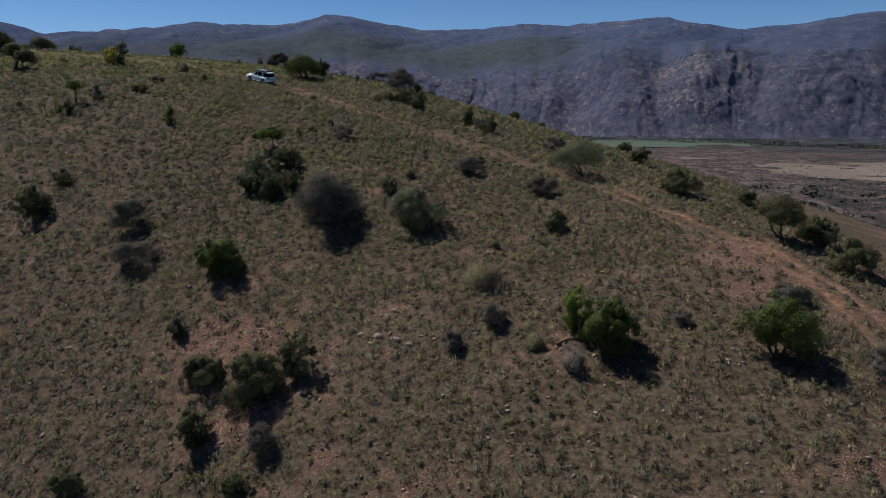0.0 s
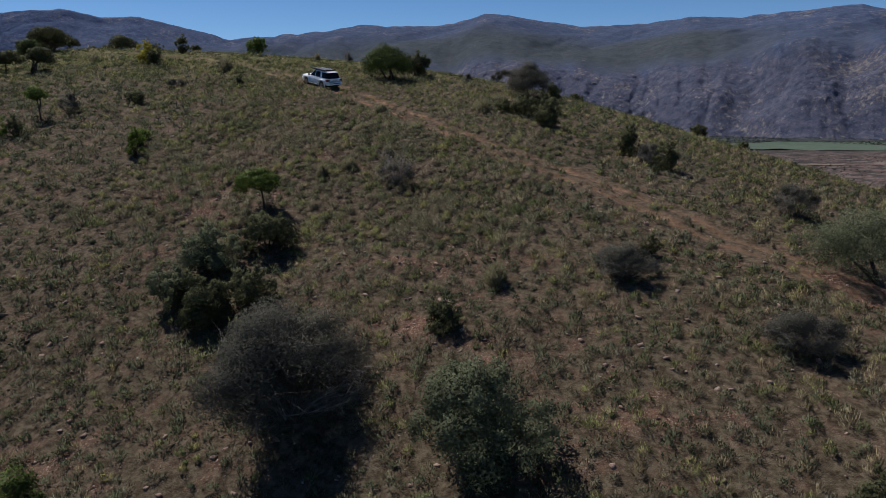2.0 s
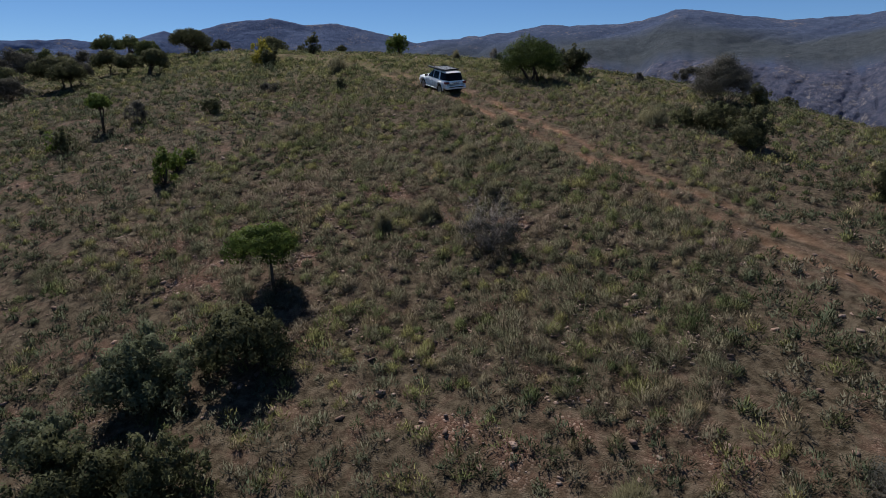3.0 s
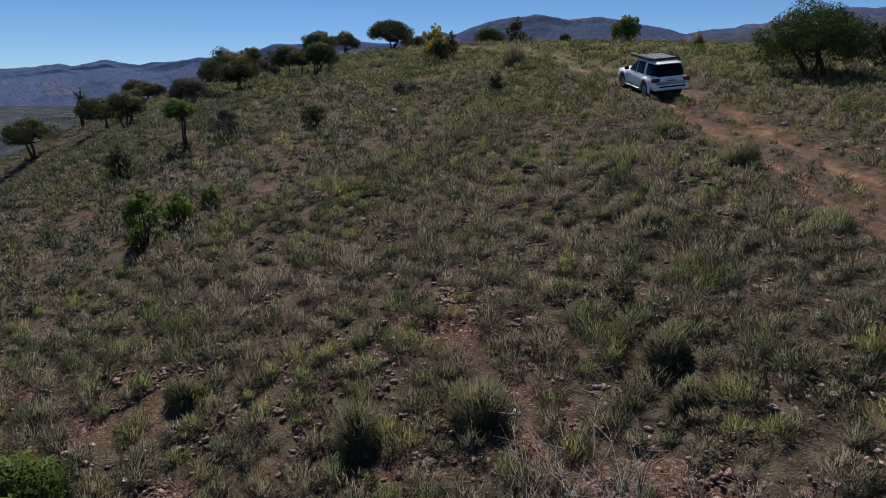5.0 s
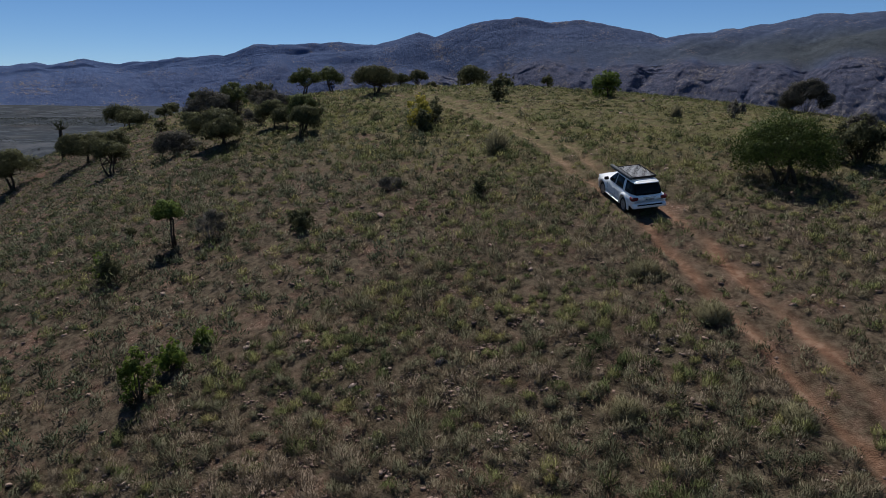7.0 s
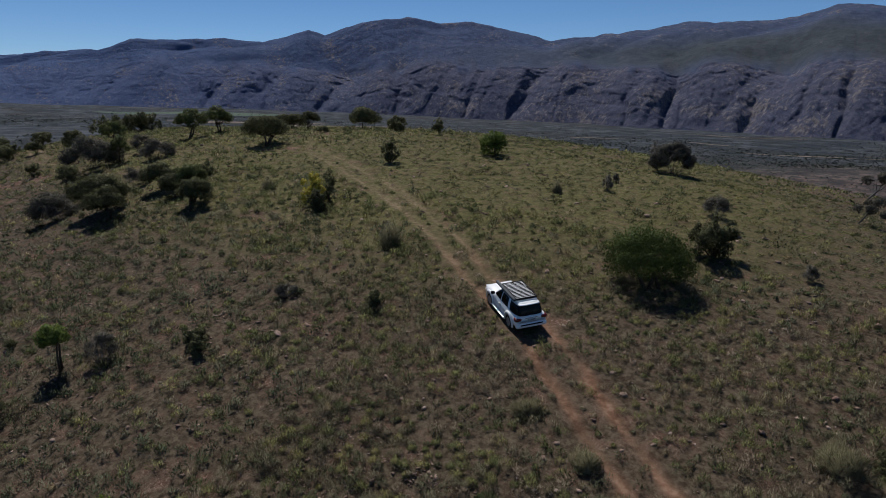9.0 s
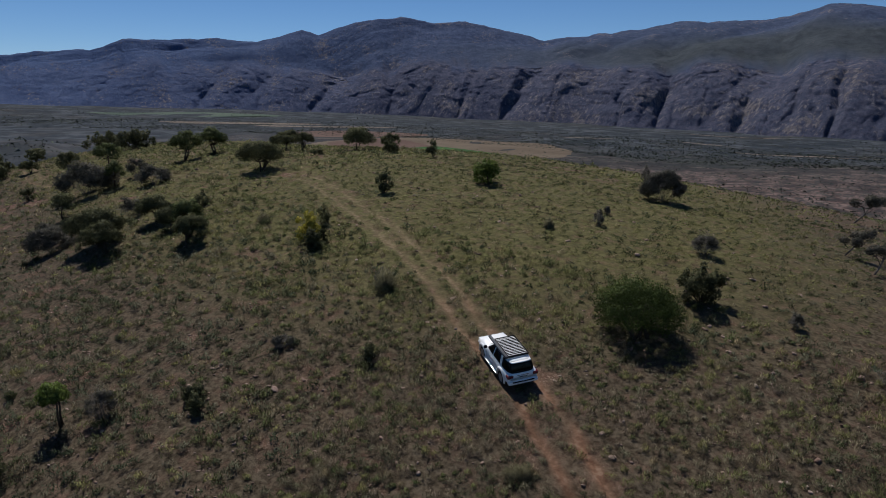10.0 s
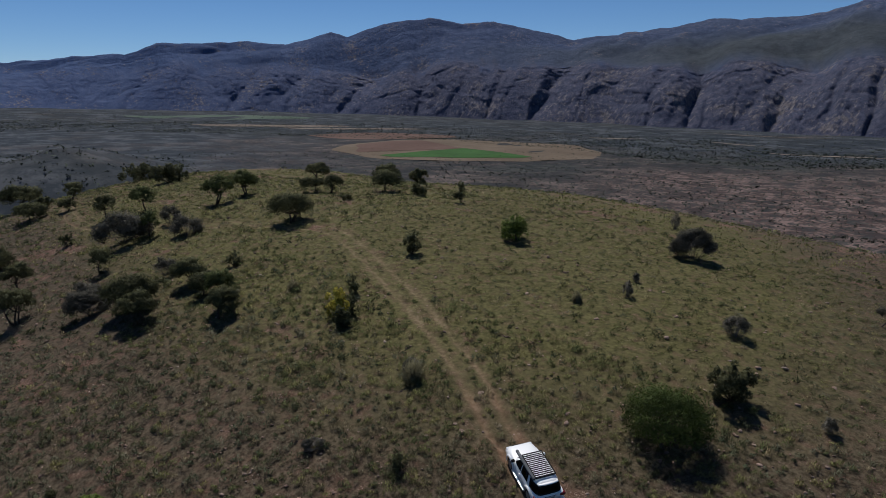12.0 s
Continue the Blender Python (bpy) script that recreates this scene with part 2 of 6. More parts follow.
RED_EARTH = ((-131, 1280, 300, 0.5), (-450, 1280, 130, 0.9), (130, 480, 200, 1.0), (20, 330, 120, 0.6), (-130, 950, 330, 1.0), (200, 900, 300, 0.8), (640, 1640, 350, 0.9), (480, 1250, 260, 0.7), (-1500, 800, 400, 0.6), (-480, 620, 160, 0.5))


# ---- building helpers ----
def mesh_of(name, verts, faces, mats=(), smooth=False, normals=None):
    """normals: soft shading normals for foliage, one a vertex."""
    me = bpy.data.meshes.new(name)
    verts = np.asarray(verts, np.float32)
    if isinstance(faces, np.ndarray):
        k = faces.shape[1]
        me.vertices.add(len(verts))
        me.vertices.foreach_set("co", verts.ravel())
        me.loops.add(faces.size)
        me.loops.foreach_set("vertex_index", faces.ravel().astype(np.int32))
        me.polygons.add(len(faces))
        me.polygons.foreach_set("loop_start", np.arange(0, faces.size, k, dtype=np.int32))
        if smooth:
            me.polygons.foreach_set("use_smooth", np.ones(len(faces), bool))
        me.update(calc_edges=True)
        if normals is not None:
            me.attributes.new("custom_normal", "FLOAT_VECTOR", "POINT").data.foreach_set("vector", np.asarray(normals, np.float32).ravel())
            me.update()
    else:
        me.from_pydata([tuple(v) for v in verts], [], faces)
        if smooth:
            for p in me.polygons:
                p.use_smooth = True
    for m in mats if isinstance(mats, (list, tuple)) else [mats]:
        me.materials.append(m)
    return me


def piece(name, verts, faces, mat, parent=None, label="", smooth=False, normals=None):
    ob = new(name, mesh_of(name, verts, faces, mat, smooth, normals))
    ob.parent = parent
    return tagged(ob, label)


def part(name, bm, mat, parent=None, label="", smooth=False):
    me = bpy.data.meshes.new(name)
    bm.normal_update()
    if smooth:
        for f in bm.faces:
            f.smooth = True
    bm.to_mesh(me)
    bm.free()
    me.materials.append(mat)
    ob = new(name, me)
    ob.parent = parent
    return tagged(ob, label)


def facing(tri, soft):
    """Triangles (n, 3, 3) wound so that they face along their soft normals (n, 3), with those normals for each vertex."""
    flat = np.cross(tri[:, 1] - tri[:, 0], tri[:, 2] - tri[:, 0])
    wrong = (flat * soft).sum(1) < 0
    tri[wrong] = tri[wrong][:, [1, 0, 2]]
    soft = soft / (np.linalg.norm(soft, axis=1)[:, None] + 1e-9)
    return tri.reshape(-1, 3), np.repeat(soft, 3, 0)


def grid_faces(nu, nv):
    i = np.arange(nu * nv).reshape(nu, nv)
    return np.stack([i[:-1, :-1], i[1:, :-1], i[1:, 1:], i[:-1, 1:]], -1).reshape(-1, 4)


def tube(points, radii, sides=6):
    """Vertices and faces of a tapering tube along the points."""
    v, f = [], []
    for i, (p, r) in enumerate(zip(points, radii)):
        p = Vector(p)
        way = (Vector(points[min(i + 1, len(points) - 1)]) - Vector(points[max(i - 1, 0)])).normalized()
        a = way.orthogonal().normalized()
        b = way.cross(a)
        for k in range(sides):
            t = 2 * math.pi * k / sides
            v.append(p + r * (math.cos(t) * a + math.sin(t) * b))
        if i:
            for k in range(sides):
                n = (k + 1) % sides
                f.append(((i - 1) * sides + k, (i - 1) * sides + n, i * sides + n, i * sides + k))
    f.append(tuple(range(sides))[::-1])
    f.append(tuple((len(points) - 1) * sides + k for k in range(sides)))
    return v, f


def join(pieces):
    v, f = [], []
    for pv, pf in pieces:
        n = len(v)
        v += list(pv)
        f += [tuple(i + n for i in q) for q in pf]
    return v, f


# ---- the ground, one sheet to the horizon ----
def spaced(lo, hi, step, far_lo, far_hi, grow):
    core = list(np.arange(lo, hi + step / 2, step))
    for sign, end in ((-1, far_lo), (1, far_hi)):
        s, p = step, core[0] if sign < 0 else core[-1]
        side = []
        while (p - end) * sign < 0:
            s *= grow
            p += sign * s
            side.append(p)
        core = side[::-1] + core if sign < 0 else core + side
    return np.array(core)


# near edge of the riverside woods: azimuths and distances
WOOD_EDGE = ((-88, -64, -40, -20, -4, 8, 12, 34), (2700, 2500, 2120, 1680, 1660, 1900, 2320, 2280))


def river_and_haze(x, y):
    """1 along the wooded river and over the left valley, which takes its painted haze; 0 elsewhere."""
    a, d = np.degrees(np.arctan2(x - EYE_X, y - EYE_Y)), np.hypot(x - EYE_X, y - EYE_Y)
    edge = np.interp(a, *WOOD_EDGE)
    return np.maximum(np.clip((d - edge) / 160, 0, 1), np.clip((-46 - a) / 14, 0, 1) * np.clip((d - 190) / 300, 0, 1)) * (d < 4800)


EYE_X, EYE_Y, EYE_Z = -6.0, 60.0, 12.0
gx, gy = spaced(-118, 36, 0.78, -4900, 4900, 1.10), spaced(24, 140, 0.78, -4900, 4900, 1.10)
GX, GY = np.meshgrid(gx, gy, indexing="ij")
flat_x, flat_y = GX.ravel(), GY.ravel()
track_d = off_track(flat_x, flat_y)
ground_z = ground_height(flat_x, flat_y) - 0.12 * np.exp(-(track_d / 1.7) ** 6)
ground = new("ground", mesh_of("ground", np.column_stack([flat_x, flat_y, ground_z]), grid_faces(len(gx), len(gy)), (), True))
tagged(ground, "stony red-brown hillside and scrubby valley floor with dry grass", "ground", kind="structure")
for key, values in (
    ("worn", np.interp(flat_x, (-70, -34, -24, -14, -6, 10, 19), (0.60, 0.75, 0.9, 1.0, 0.7, 0.6, 1.0)) * (np.exp(-((track_d - 0.78) / 0.36) ** 2) + 0.10 * np.exp(-(track_d / 1.6) ** 4))),
    ("bare", bareness(flat_x, flat_y) + 0.05),
    ("red", sum(s * np.exp(-((flat_x - px) ** 2 + (flat_y - py) ** 2) / r ** 2) for px, py, r, s in RED_EARTH)),
    ("sward", np.clip((hill_height(flat_x, flat_y) - 2.5) / 2.5, 0, 1) * np.clip(1.1 - 1.6 * bareness(flat_x, flat_y), 0, 1)),
    ("hazy_woods", river_and_haze(flat_x, flat_y)),
    ("valley", np.clip((-18 - ground_z) / 14 + (np.hypot(flat_x + 30, flat_y - 85) - 115) / 120, 0, 1)),
):
    a = ground.data.attributes.new(key, "FLOAT", "POINT")
    a.data.foreach_set("value", np.clip(values, 0, 1).astype(np.float32))


def ground_material():
    m = bpy.data.materials.new("hillside_soil")
    m.use_nodes = True
    nodes, links = m.node_tree.nodes, m.node_tree.links
    shader = nodes["Principled BSDF"]
    shader.inputs["Roughness"].default_value, shader.inputs["Specular IOR Level"].default_value = 0.95, 0.1
    geo = nodes.new("ShaderNodeNewGeometry")

    def noise_at(size, detail=5.0, rough=0.6):
        n = nodes.new("ShaderNodeTexNoise")
        n.inputs["Scale"].default_value, n.inputs["Detail"].default_value, n.inputs["Roughness"].default_value = size, detail, rough
        links.new(geo.outputs["Position"], n.inputs["Vector"])
        return n.outputs[0]

    def ramp(value, *stops):
        r = nodes.new("ShaderNodeValToRGB")
        while len(r.color_ramp.elements) < len(stops):
            r.color_ramp.elements.new(0.5)
        for e, (at, col) in zip(r.color_ramp.elements, stops):
            e.position, e.color = at, (*col, 1)
        links.new(value, r.inputs[0])
        return r.outputs[0]

    def blend(fac, a, b):
        mix = nodes.new("ShaderNodeMix")
        mix.data_type = "RGBA"
        links.new(fac, mix.inputs[0])
        links.new(a, mix.inputs[6])
        links.new(b, mix.inputs[7])
        return mix.outputs[2]

    def attribute(key):
        a = nodes.new("ShaderNodeAttribute")
        a.attribute_name = key
        return a.outputs["Fac"]

    def math_node(op, a, b):
        n = nodes.new("ShaderNodeMath")
        n.operation, n.use_clamp = op, True
        for i, v in enumerate((a, b)):
            if isinstance(v, (int, float)):
                n.inputs[i].default_value = v
            else:
                links.new(v, n.inputs[i])
        return n.outputs[0]

    gravel = noise_at(6.0, 8.0, 0.75)
    soil = ramp(gravel, (0.34, (0.034, 0.017, 0.012)), (0.46, (0.092, 0.049, 0.033)), (0.56, (0.140, 0.080, 0.056)), (0.68, (0.230, 0.156, 0.118)))
    litter = ramp(noise_at(3.5, 8.0, 0.7), (0.36, (0.027, 0.020, 0.012)), (0.48, (0.066, 0.050, 0.032)), (0.62, (0.122, 0.096, 0.066)))
    pebble = nodes.new("ShaderNodeTexVoronoi")
    pebble.inputs["Scale"].default_value = 13.0
    gap = nodes.new("ShaderNodeTexVoronoi")
    gap.feature, gap.inputs["Scale"].default_value = "DISTANCE_TO_EDGE", 13.0
    links.new(geo.outputs["Position"], gap.inputs["Vector"])
    links.new(geo.outputs["Position"], pebble.inputs["Vector"])
    stones = ramp(pebble.outputs["Color"], (0.25, (0.092, 0.050, 0.034)), (0.60, (0.205, 0.126, 0.092)), (0.88, (0.370, 0.272, 0.214)))
    rubble = math_node("MULTIPLY", ramp(gap.outputs["Distance"], (0.05, (0, 0, 0)), (0.16, (1, 1, 1))), ramp(noise_at(1.6, 6.0), (0.36, (0.25, 0.25, 0.25)), (0.52, (0.95, 0.95, 0.95))))
    soil = blend(rubble, soil, stones)
    cover = math_node("SUBTRACT", math_node("ADD", noise_at(1.1, 6.0), math_node("MULTIPLY", attribute("bare"), 0.55)), 0.235)
    turf = ramp(noise_at(2.4, 8.0, 0.7), (0.34, (0.040, 0.038, 0.014)), (0.48, (0.090, 0.084, 0.030)), (0.64, (0.150, 0.136, 0.056)))
    litter = blend(math_node("MULTIPLY", attribute("sward"), 0.85), litter, turf)
    near = blend(ramp(cover, (0.30, (0, 0, 0)), (0.60, (1, 1, 1))), litter, soil)
    dust = ramp(noise_at(2.2, 7.0), (0.34, (0.106, 0.053, 0.031)), (0.50, (0.186, 0.103, 0.064)), (0.66, (0.278, 0.176, 0.117)))
    chaff = ramp(noise_at(2.4, 7.0), (0.34, (0.112, 0.084, 0.048)), (0.50, (0.185, 0.142, 0.084)), (0.66, (0.270, 0.212, 0.135)))
    dust = blend(math_node("MULTIPLY", attribute("sward"), 0.8), dust, chaff)
    near = blend(math_node("MULTIPLY", attribute("worn"), math_node("ADD", noise_at(0.8, 6.0), 0.6)), near, dust)
    # valley: grey-brown earth with dark scrub, both cooled to carry some haze
    earth = ramp(noise_at(0.0085, 11.0, 0.74), (0.42, (0.012, 0.014, 0.016)), (0.48, (0.030, 0.027, 0.027)), (0.53, (0.066, 0.052, 0.047)), (0.60, (0.140, 0.108, 0.096)))
    scrub = ramp(noise_at(0.02, 9.0, 0.75), (0.38, (0.013, 0.017, 0.018)), (0.50, (0.026, 0.030, 0.029)), (0.62, (0.054, 0.054, 0.050)))
    dots = nodes.new("ShaderNodeTexVoronoi")
    dots.inputs["Scale"].default_value = 0.17
    links.new(geo.outputs["Position"], dots.inputs["Vector"])
    red = ramp(noise_at(0.030, 10.0, 0.75), (0.42, (0.034, 0.025, 0.024)), (0.49, (0.080, 0.053, 0.046)), (0.57, (0.165, 0.118, 0.104)))
    earth = blend(attribute("red"), earth, red)
    copse = nodes.new("ShaderNodeTexVoronoi")
    copse.inputs["Scale"].default_value = 0.05
    links.new(geo.outputs["Position"], copse.inputs["Vector"])
    earth = blend(ramp(copse.outputs["Distance"], (0.22, (0.8, 0.8, 0.8)), (0.42, (0, 0, 0))), earth, scrub)
    far = blend(ramp(dots.outputs["Distance"], (0.30, (0.92, 0.92, 0.92)), (0.48, (0, 0, 0))), earth, scrub)
    thick = math_node("SUBTRACT", noise_at(0.0042, 10.0, 0.72), math_node("MULTIPLY", attribute("red"), 0.3))
    far = blend(ramp(thick, (0.475, (0, 0, 0)), (0.515, (0.9, 0.9, 0.9))), far, scrub)
    # Dark woodland tone with blue haze mixed into its colour.
    hazed_grove = ramp(noise_at(0.012, 10.0, 0.7), (0.38, (0.012, 0.017, 0.023)), (0.50, (0.025, 0.032, 0.040)), (0.60, (0.066, 0.071, 0.080)))
    far = blend(math_node("MULTIPLY", attribute("hazy_woods"), ramp(noise_at(0.0045, 8.0, 0.65), (0.36, (0.45, 0.45, 0.45)), (0.52, (1, 1, 1)))), far, hazed_grove)
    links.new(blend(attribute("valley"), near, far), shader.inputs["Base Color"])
    relief = nodes.new("ShaderNodeBump")
    relief.inputs["Strength"].default_value, relief.inputs["Distance"].default_value = 0.9, 0.06
    links.new(math_node("ADD", gravel, math_node("MULTIPLY", gap.outputs["Distance"], 0.8)), relief.inputs["Height"])
    links.new(relief.outputs[0], shader.inputs["Normal"])
    return m


soil = ground_material()
ground.data.materials.append(soil)


def dirt_track():
    """Two wheel ruts with a grassy middle, a strip bedded into the slope."""
    line = smooth_line(TRACK, 0.45)
    way = np.gradient(line, axis=0)
    way /= np.linalg.norm(way, axis=1)[:, None]
    across = np.linspace(-2.3, 2.3, 37)
    x = line[:, 0, None] - way[:, 1, None] * across
    y = line[:, 1, None] + way[:, 0, None] * across
    z = ground_height(x.ravel(), y.ravel()) + 0.015 - 0.10 * np.clip((np.abs(np.broadcast_to(across, x.shape).ravel()) - 2.05) / 0.25, 0, 1)
    ob = new("road_1", mesh_of("road_1", np.column_stack([x.ravel(), y.ravel(), z]), grid_faces(len(line), len(across)), soil, True))
    d = np.abs(np.broadcast_to(across, x.shape).ravel()) + 0.10 * waves(x.ravel(), y.ravel(), 3.0, 91, 2)
    rut = np.exp(-((d - 0.78) / 0.27) ** 2) + 0.10 * np.exp(-(d / 1.4) ** 4)
    faint = np.interp(x.ravel(), (-60, -34, -24, -14, -6, 10, 19), (0.55, 0.72, 0.85, 0.95, 0.65, 0.55, 0.95)) * (0.85 + 0.25 * waves(x.ravel(), y.ravel(), 6.0, 92, 2))
    for key, values in (("worn", rut * faint), ("bare", bareness(x.ravel(), y.ravel()) + 0.08), ("red", 0 * d), ("hazy_woods", 0 * d), ("sward", np.clip((hill_height(x.ravel(), y.ravel()) - 2.5) / 2.5, 0, 1) * np.clip(1.1 - 1.6 * bareness(x.ravel(), y.ravel()), 0, 1)), ("valley", 0 * d)):
        ob.data.attributes.new(key, "FLOAT", "POINT").data.foreach_set("value", np.clip(values, 0, 1).astype(np.float32))
    return tagged(ob, "rutted red dirt track with a grassy middle", "track", kind="structure")


dirt_track()

# ---- the mountain range beyond the valley ----
SKYLINE = (
    (-110, 2.3), (-90, 2.0), (-81, 2.15), (-79, 2.35), (-77.4, 2.6), (-76.7, 2.45), (-74.4, 2.85), (-72.1, 2.6), (-70, 2.9), (-67.8, 3.1), (-65, 3.4), (-64.6, 3.3), (-63.7, 3.6), (-62.3, 4.15), (-59.6, 4.2), (-55.7, 4.55), (-52.8, 4.25), (-49.2, 5.3), (-47.9, 4.95), (-44.9, 6.0),
    (-41.3, 6.4), (-38.6, 6.0), (-36.1, 6.15), (-33.1, 5.5), (-29.7, 4.65), (-25.5, 5.1), (-22.1, 5.4), (-19.6, 5.9), (-15.2, 5.8), (-11.9, 6.0), (-9.4, 6.75), (-7.4, 6.6), (-1.8, 5.6), (3.5, 5.7), (6.6, 6.1),
    (9.8, 5.9), (13.3, 6.1), (17.9, 6.3), (19.6, 5.85), (23.6, 5.1), (27.7, 5.3), (29, 5.7), (31.9, 5.8), (45, 5.0), (60, 3.5), (75, 1.0))
FOOT = ((-110, 4000), (-71, 4100), (-56, 4000), (-47, 3850), (-28, 3400), (-19, 3150), (-8, 2950), (8, 2750), (13, 2550), (23, 2600), (31, 2750), (75, 3300))


def lattice(x, y, seed):
    """Smooth value noise of -1 to 1 on a unit grid."""
    xi, yi = np.floor(x).astype(np.int64), np.floor(y).astype(np.int64)
    fx, fy = x - xi, y - yi
    fx, fy = fx * fx * fx * (fx * (fx * 6 - 15) + 10), fy * fy * fy * (fy * (fy * 6 - 15) + 10)

    def corner(px, py):
        h = (px * 374761393 + py * 668265263 + seed * 982451653) & 0xFFFFFFFF
        h = ((h ^ (h >> 13)) * 1274126177) & 0xFFFFFFFF
        return ((h ^ (h >> 16)) & 0xFFFF) / 32767.5 - 1

    low = corner(xi, yi) * (1 - fx) + corner(xi + 1, yi) * fx
    high = corner(xi, yi + 1) * (1 - fx) + corner(xi + 1, yi + 1) * fx
    return low * (1 - fy) + high * fy


def fractal(x, y, seed, octaves=5, gain=0.5):
    z, k = 0.0, 1.0
    for o in range(octaves):
        z = z + k * lattice(x * 2 ** o + 17.3 * o, y * 2 ** o - 9.1 * o, seed + o)
        k *= gain
    return z


def creased(x, y, seed, octaves=4, gain=0.5):
    """Rounded spurs parted by sharp gullies: 0 in a gully, about 1 on a spur."""
    z, k, total = 0.0, 1.0, 0.0
    for o in range(octaves):
        z = z + k * np.minimum(1.0, np.abs(lattice(x * 2 ** o + 31.7 * o, y * 2 ** o + 5.3 * o, seed + o)) * 1.9)
        total += k
        k *= gain
    return z / total


# ravines: azimuth at the brow and at the foot, half width, depth
RAVINES = ((-66.3, -68.6, 0.7, 40), (-62.4, -65.2, 0.9, 75), (-54.6, -57.6, 0.9, 80), (-51.0, -53.1, 0.5, 55), (-45.8, -48.7, 0.9, 95), (-41.7, -42.3, 0.7, 75), (-34.7, -36.9, 0.5, 55), (-30.0, -32.8, 1.0, 130),
           (-22.6, -23.9, 0.5, 60), (-19.5, -20.8, 0.6, 80), (-13.0, -14.8, 1.3, 160), (-8.0, -8.4, 0.5, 60), (-2.5, -3.4, 0.7, 40), (3.6, 2.4, 0.8, 32), (9.0, 10.6, 0.7, 34), (17.0, 18.6, 1.2, 40), (24.5, 25.6, 1.3, 45), (30.5, 31.5, 1.2, 40))


# knolls at the foot of the range: azimuth, distance behind the foot, radius, height
KNOLLS = ((12.6, 150, 150, 40), (16.5, 170, 190, 45), (20.5, 230, 170, 50), (25.5, 220, 230, 60), (30.5, 200, 230, 60), (9.0, 150, 130, 30), (22.5, 480, 260, 60), (14.0, 480, 220, 50))


def mountain_range():
    az = np.concatenate([np.linspace(-108, -84, 30)[:-1], np.arange(-84, 36, 0.10), np.linspace(36, 72, 40)])
    el = np.interp(az, *zip(*SKYLINE)) + 0.02 * waves(az, az * 0, 2.2, 31, 3)
    rough_el = 0.05 * fractal(az * 0.9, az * 0, 131, 4)
    foot = np.interp(az, *zip(*FOOT)) + 30 * waves(az, az * 0, 9.0, 32, 2)
    s = np.concatenate([np.linspace(0, 1, 72), np.linspace(1, 2, 44)[1:], np.linspace(2, 2.3, 4)[1:]])
    A, S = np.meshgrid(az, s, indexing="ij")
    near = np.interp(A, (-84, -60, -40), (0.45, 0.8, 1.0))
    mesa = np.interp(A, (-60, -46, 6, 13), (0.35, 1.0, 1.0, 0.0))
    foot_d, top_el = foot[:, None] + 0 * S, el[:, None] + 0 * S
    brow_d = foot_d + 420
    top_d = np.minimum(brow_d + 1200, 4720)
    brow_el = np.minimum(2.66 + 0.20 * waves(A, A * 0, 14, 39, 2) + 0.34 * fractal(A * 0.35, A * 0, 139, 2), top_el * 0.66)
    lower, upper = np.clip(S, 0, 1), np.clip(S - 1, 0, 1)
    along, up = A * 55.0, lower * 420.0
    wander = 34 * fractal(along / 170, up / 220, 140, 3)
    jag = fractal(along / 80, up / 80, 141, 4)
    east = np.interp(A, (1, 9), (0, 1))
    # each ravine is a bowl at the brow that narrows as it slants down to the foot
    ravine = np.zeros_like(A)
    rng = np.random.RandomState(83)
    gullies = [(a, a + rng.uniform(-2.0, -0.4) * np.interp(a, (2, 10), (1, -1)), rng.uniform(0.15, 0.6), rng.uniform(3, 12)) for a in rng.uniform(-72, 34, 70)]
    for i, (high, low, half, deep) in enumerate([(a, b, c, min(0.60 * d, 68) * np.interp(a, (-6, 3), (1, 0.5))) for a, b, c, d in RAVINES] + gullies):
        mid = low + (high - low) * lower + wander / 110 + 0.13 * jag + 0.10 * np.sin(lower * 9 + i * 1.7) + 0.25 * upper * (i % 3)
        wide = half * (0.45 + 1.45 * lower ** 1.3)
        off = (A - mid) / wide
        notch = np.where(off < 0, np.clip(1 + off / 1.15, 0, 1), np.clip(1 - off / 1.5, 0, 1)) ** 1.2
        ravine += deep * notch * np.interp(S, (0, 0.10, 0.5, 0.82 + 0.04 * (i % 4), 1.16 + 0.05 * (i % 4)), (0.45, 0.7, 0.95, 1.0, 0.0))
    lean = along + np.interp(A, (2, 10), (-1, 1)) * 0.34 * up + wander
    bent = lean + 55 * fractal(along / 130, up / 130, 142, 3)
    spur = 40 * (1 - 0.75 * east) * (creased(lean / 260, up / 900, 150, 2) - 0.5) + (26 - 15 * east) * (creased(bent / 125, up / 240, 160, 3) - 0.5)
    crag = (2.2 + 0.09 * ravine) * fractal(along / 30, up / 30, 170, 4, 0.6) + 5.0 * (creased(along / 48 + jag, up / 48, 175, 3) - 0.5)
    shelf = 1.2 * np.abs(fractal(along / 260, up / 30, 180, 3))
    D = foot_d + (brow_d - foot_d) * lower + (top_d - brow_d) * upper + np.clip(S - 2, 0, 1) * 400
    face = np.clip(np.sin(np.pi * np.clip((S + 0.05) / 1.16, 0, 1)), 0, 1) ** 0.6
    D = D + near * (ravine - (spur + crag + shelf) * face)
    X, Y = EYE_X + D * np.sin(np.radians(A)), EYE_Y + D * np.cos(np.radians(A))
    base = floor_height(X, Y) - 12
    # the brow dips where a ravine cuts through it
    dip = 0.0075 * np.convolve(np.minimum(ravine[:, 62], 75), np.ones(9) / 9, "same")[:, None] * np.interp(A, (-60, -46, -9, -3), (0.35, 1.0, 1.0, 0.0))
    brow_z = EYE_Z + brow_d * np.tan(np.radians(brow_el - dip))
    top_z = EYE_Z + top_d * np.tan(np.radians(top_el + rough_el[:, None] * upper ** 4))
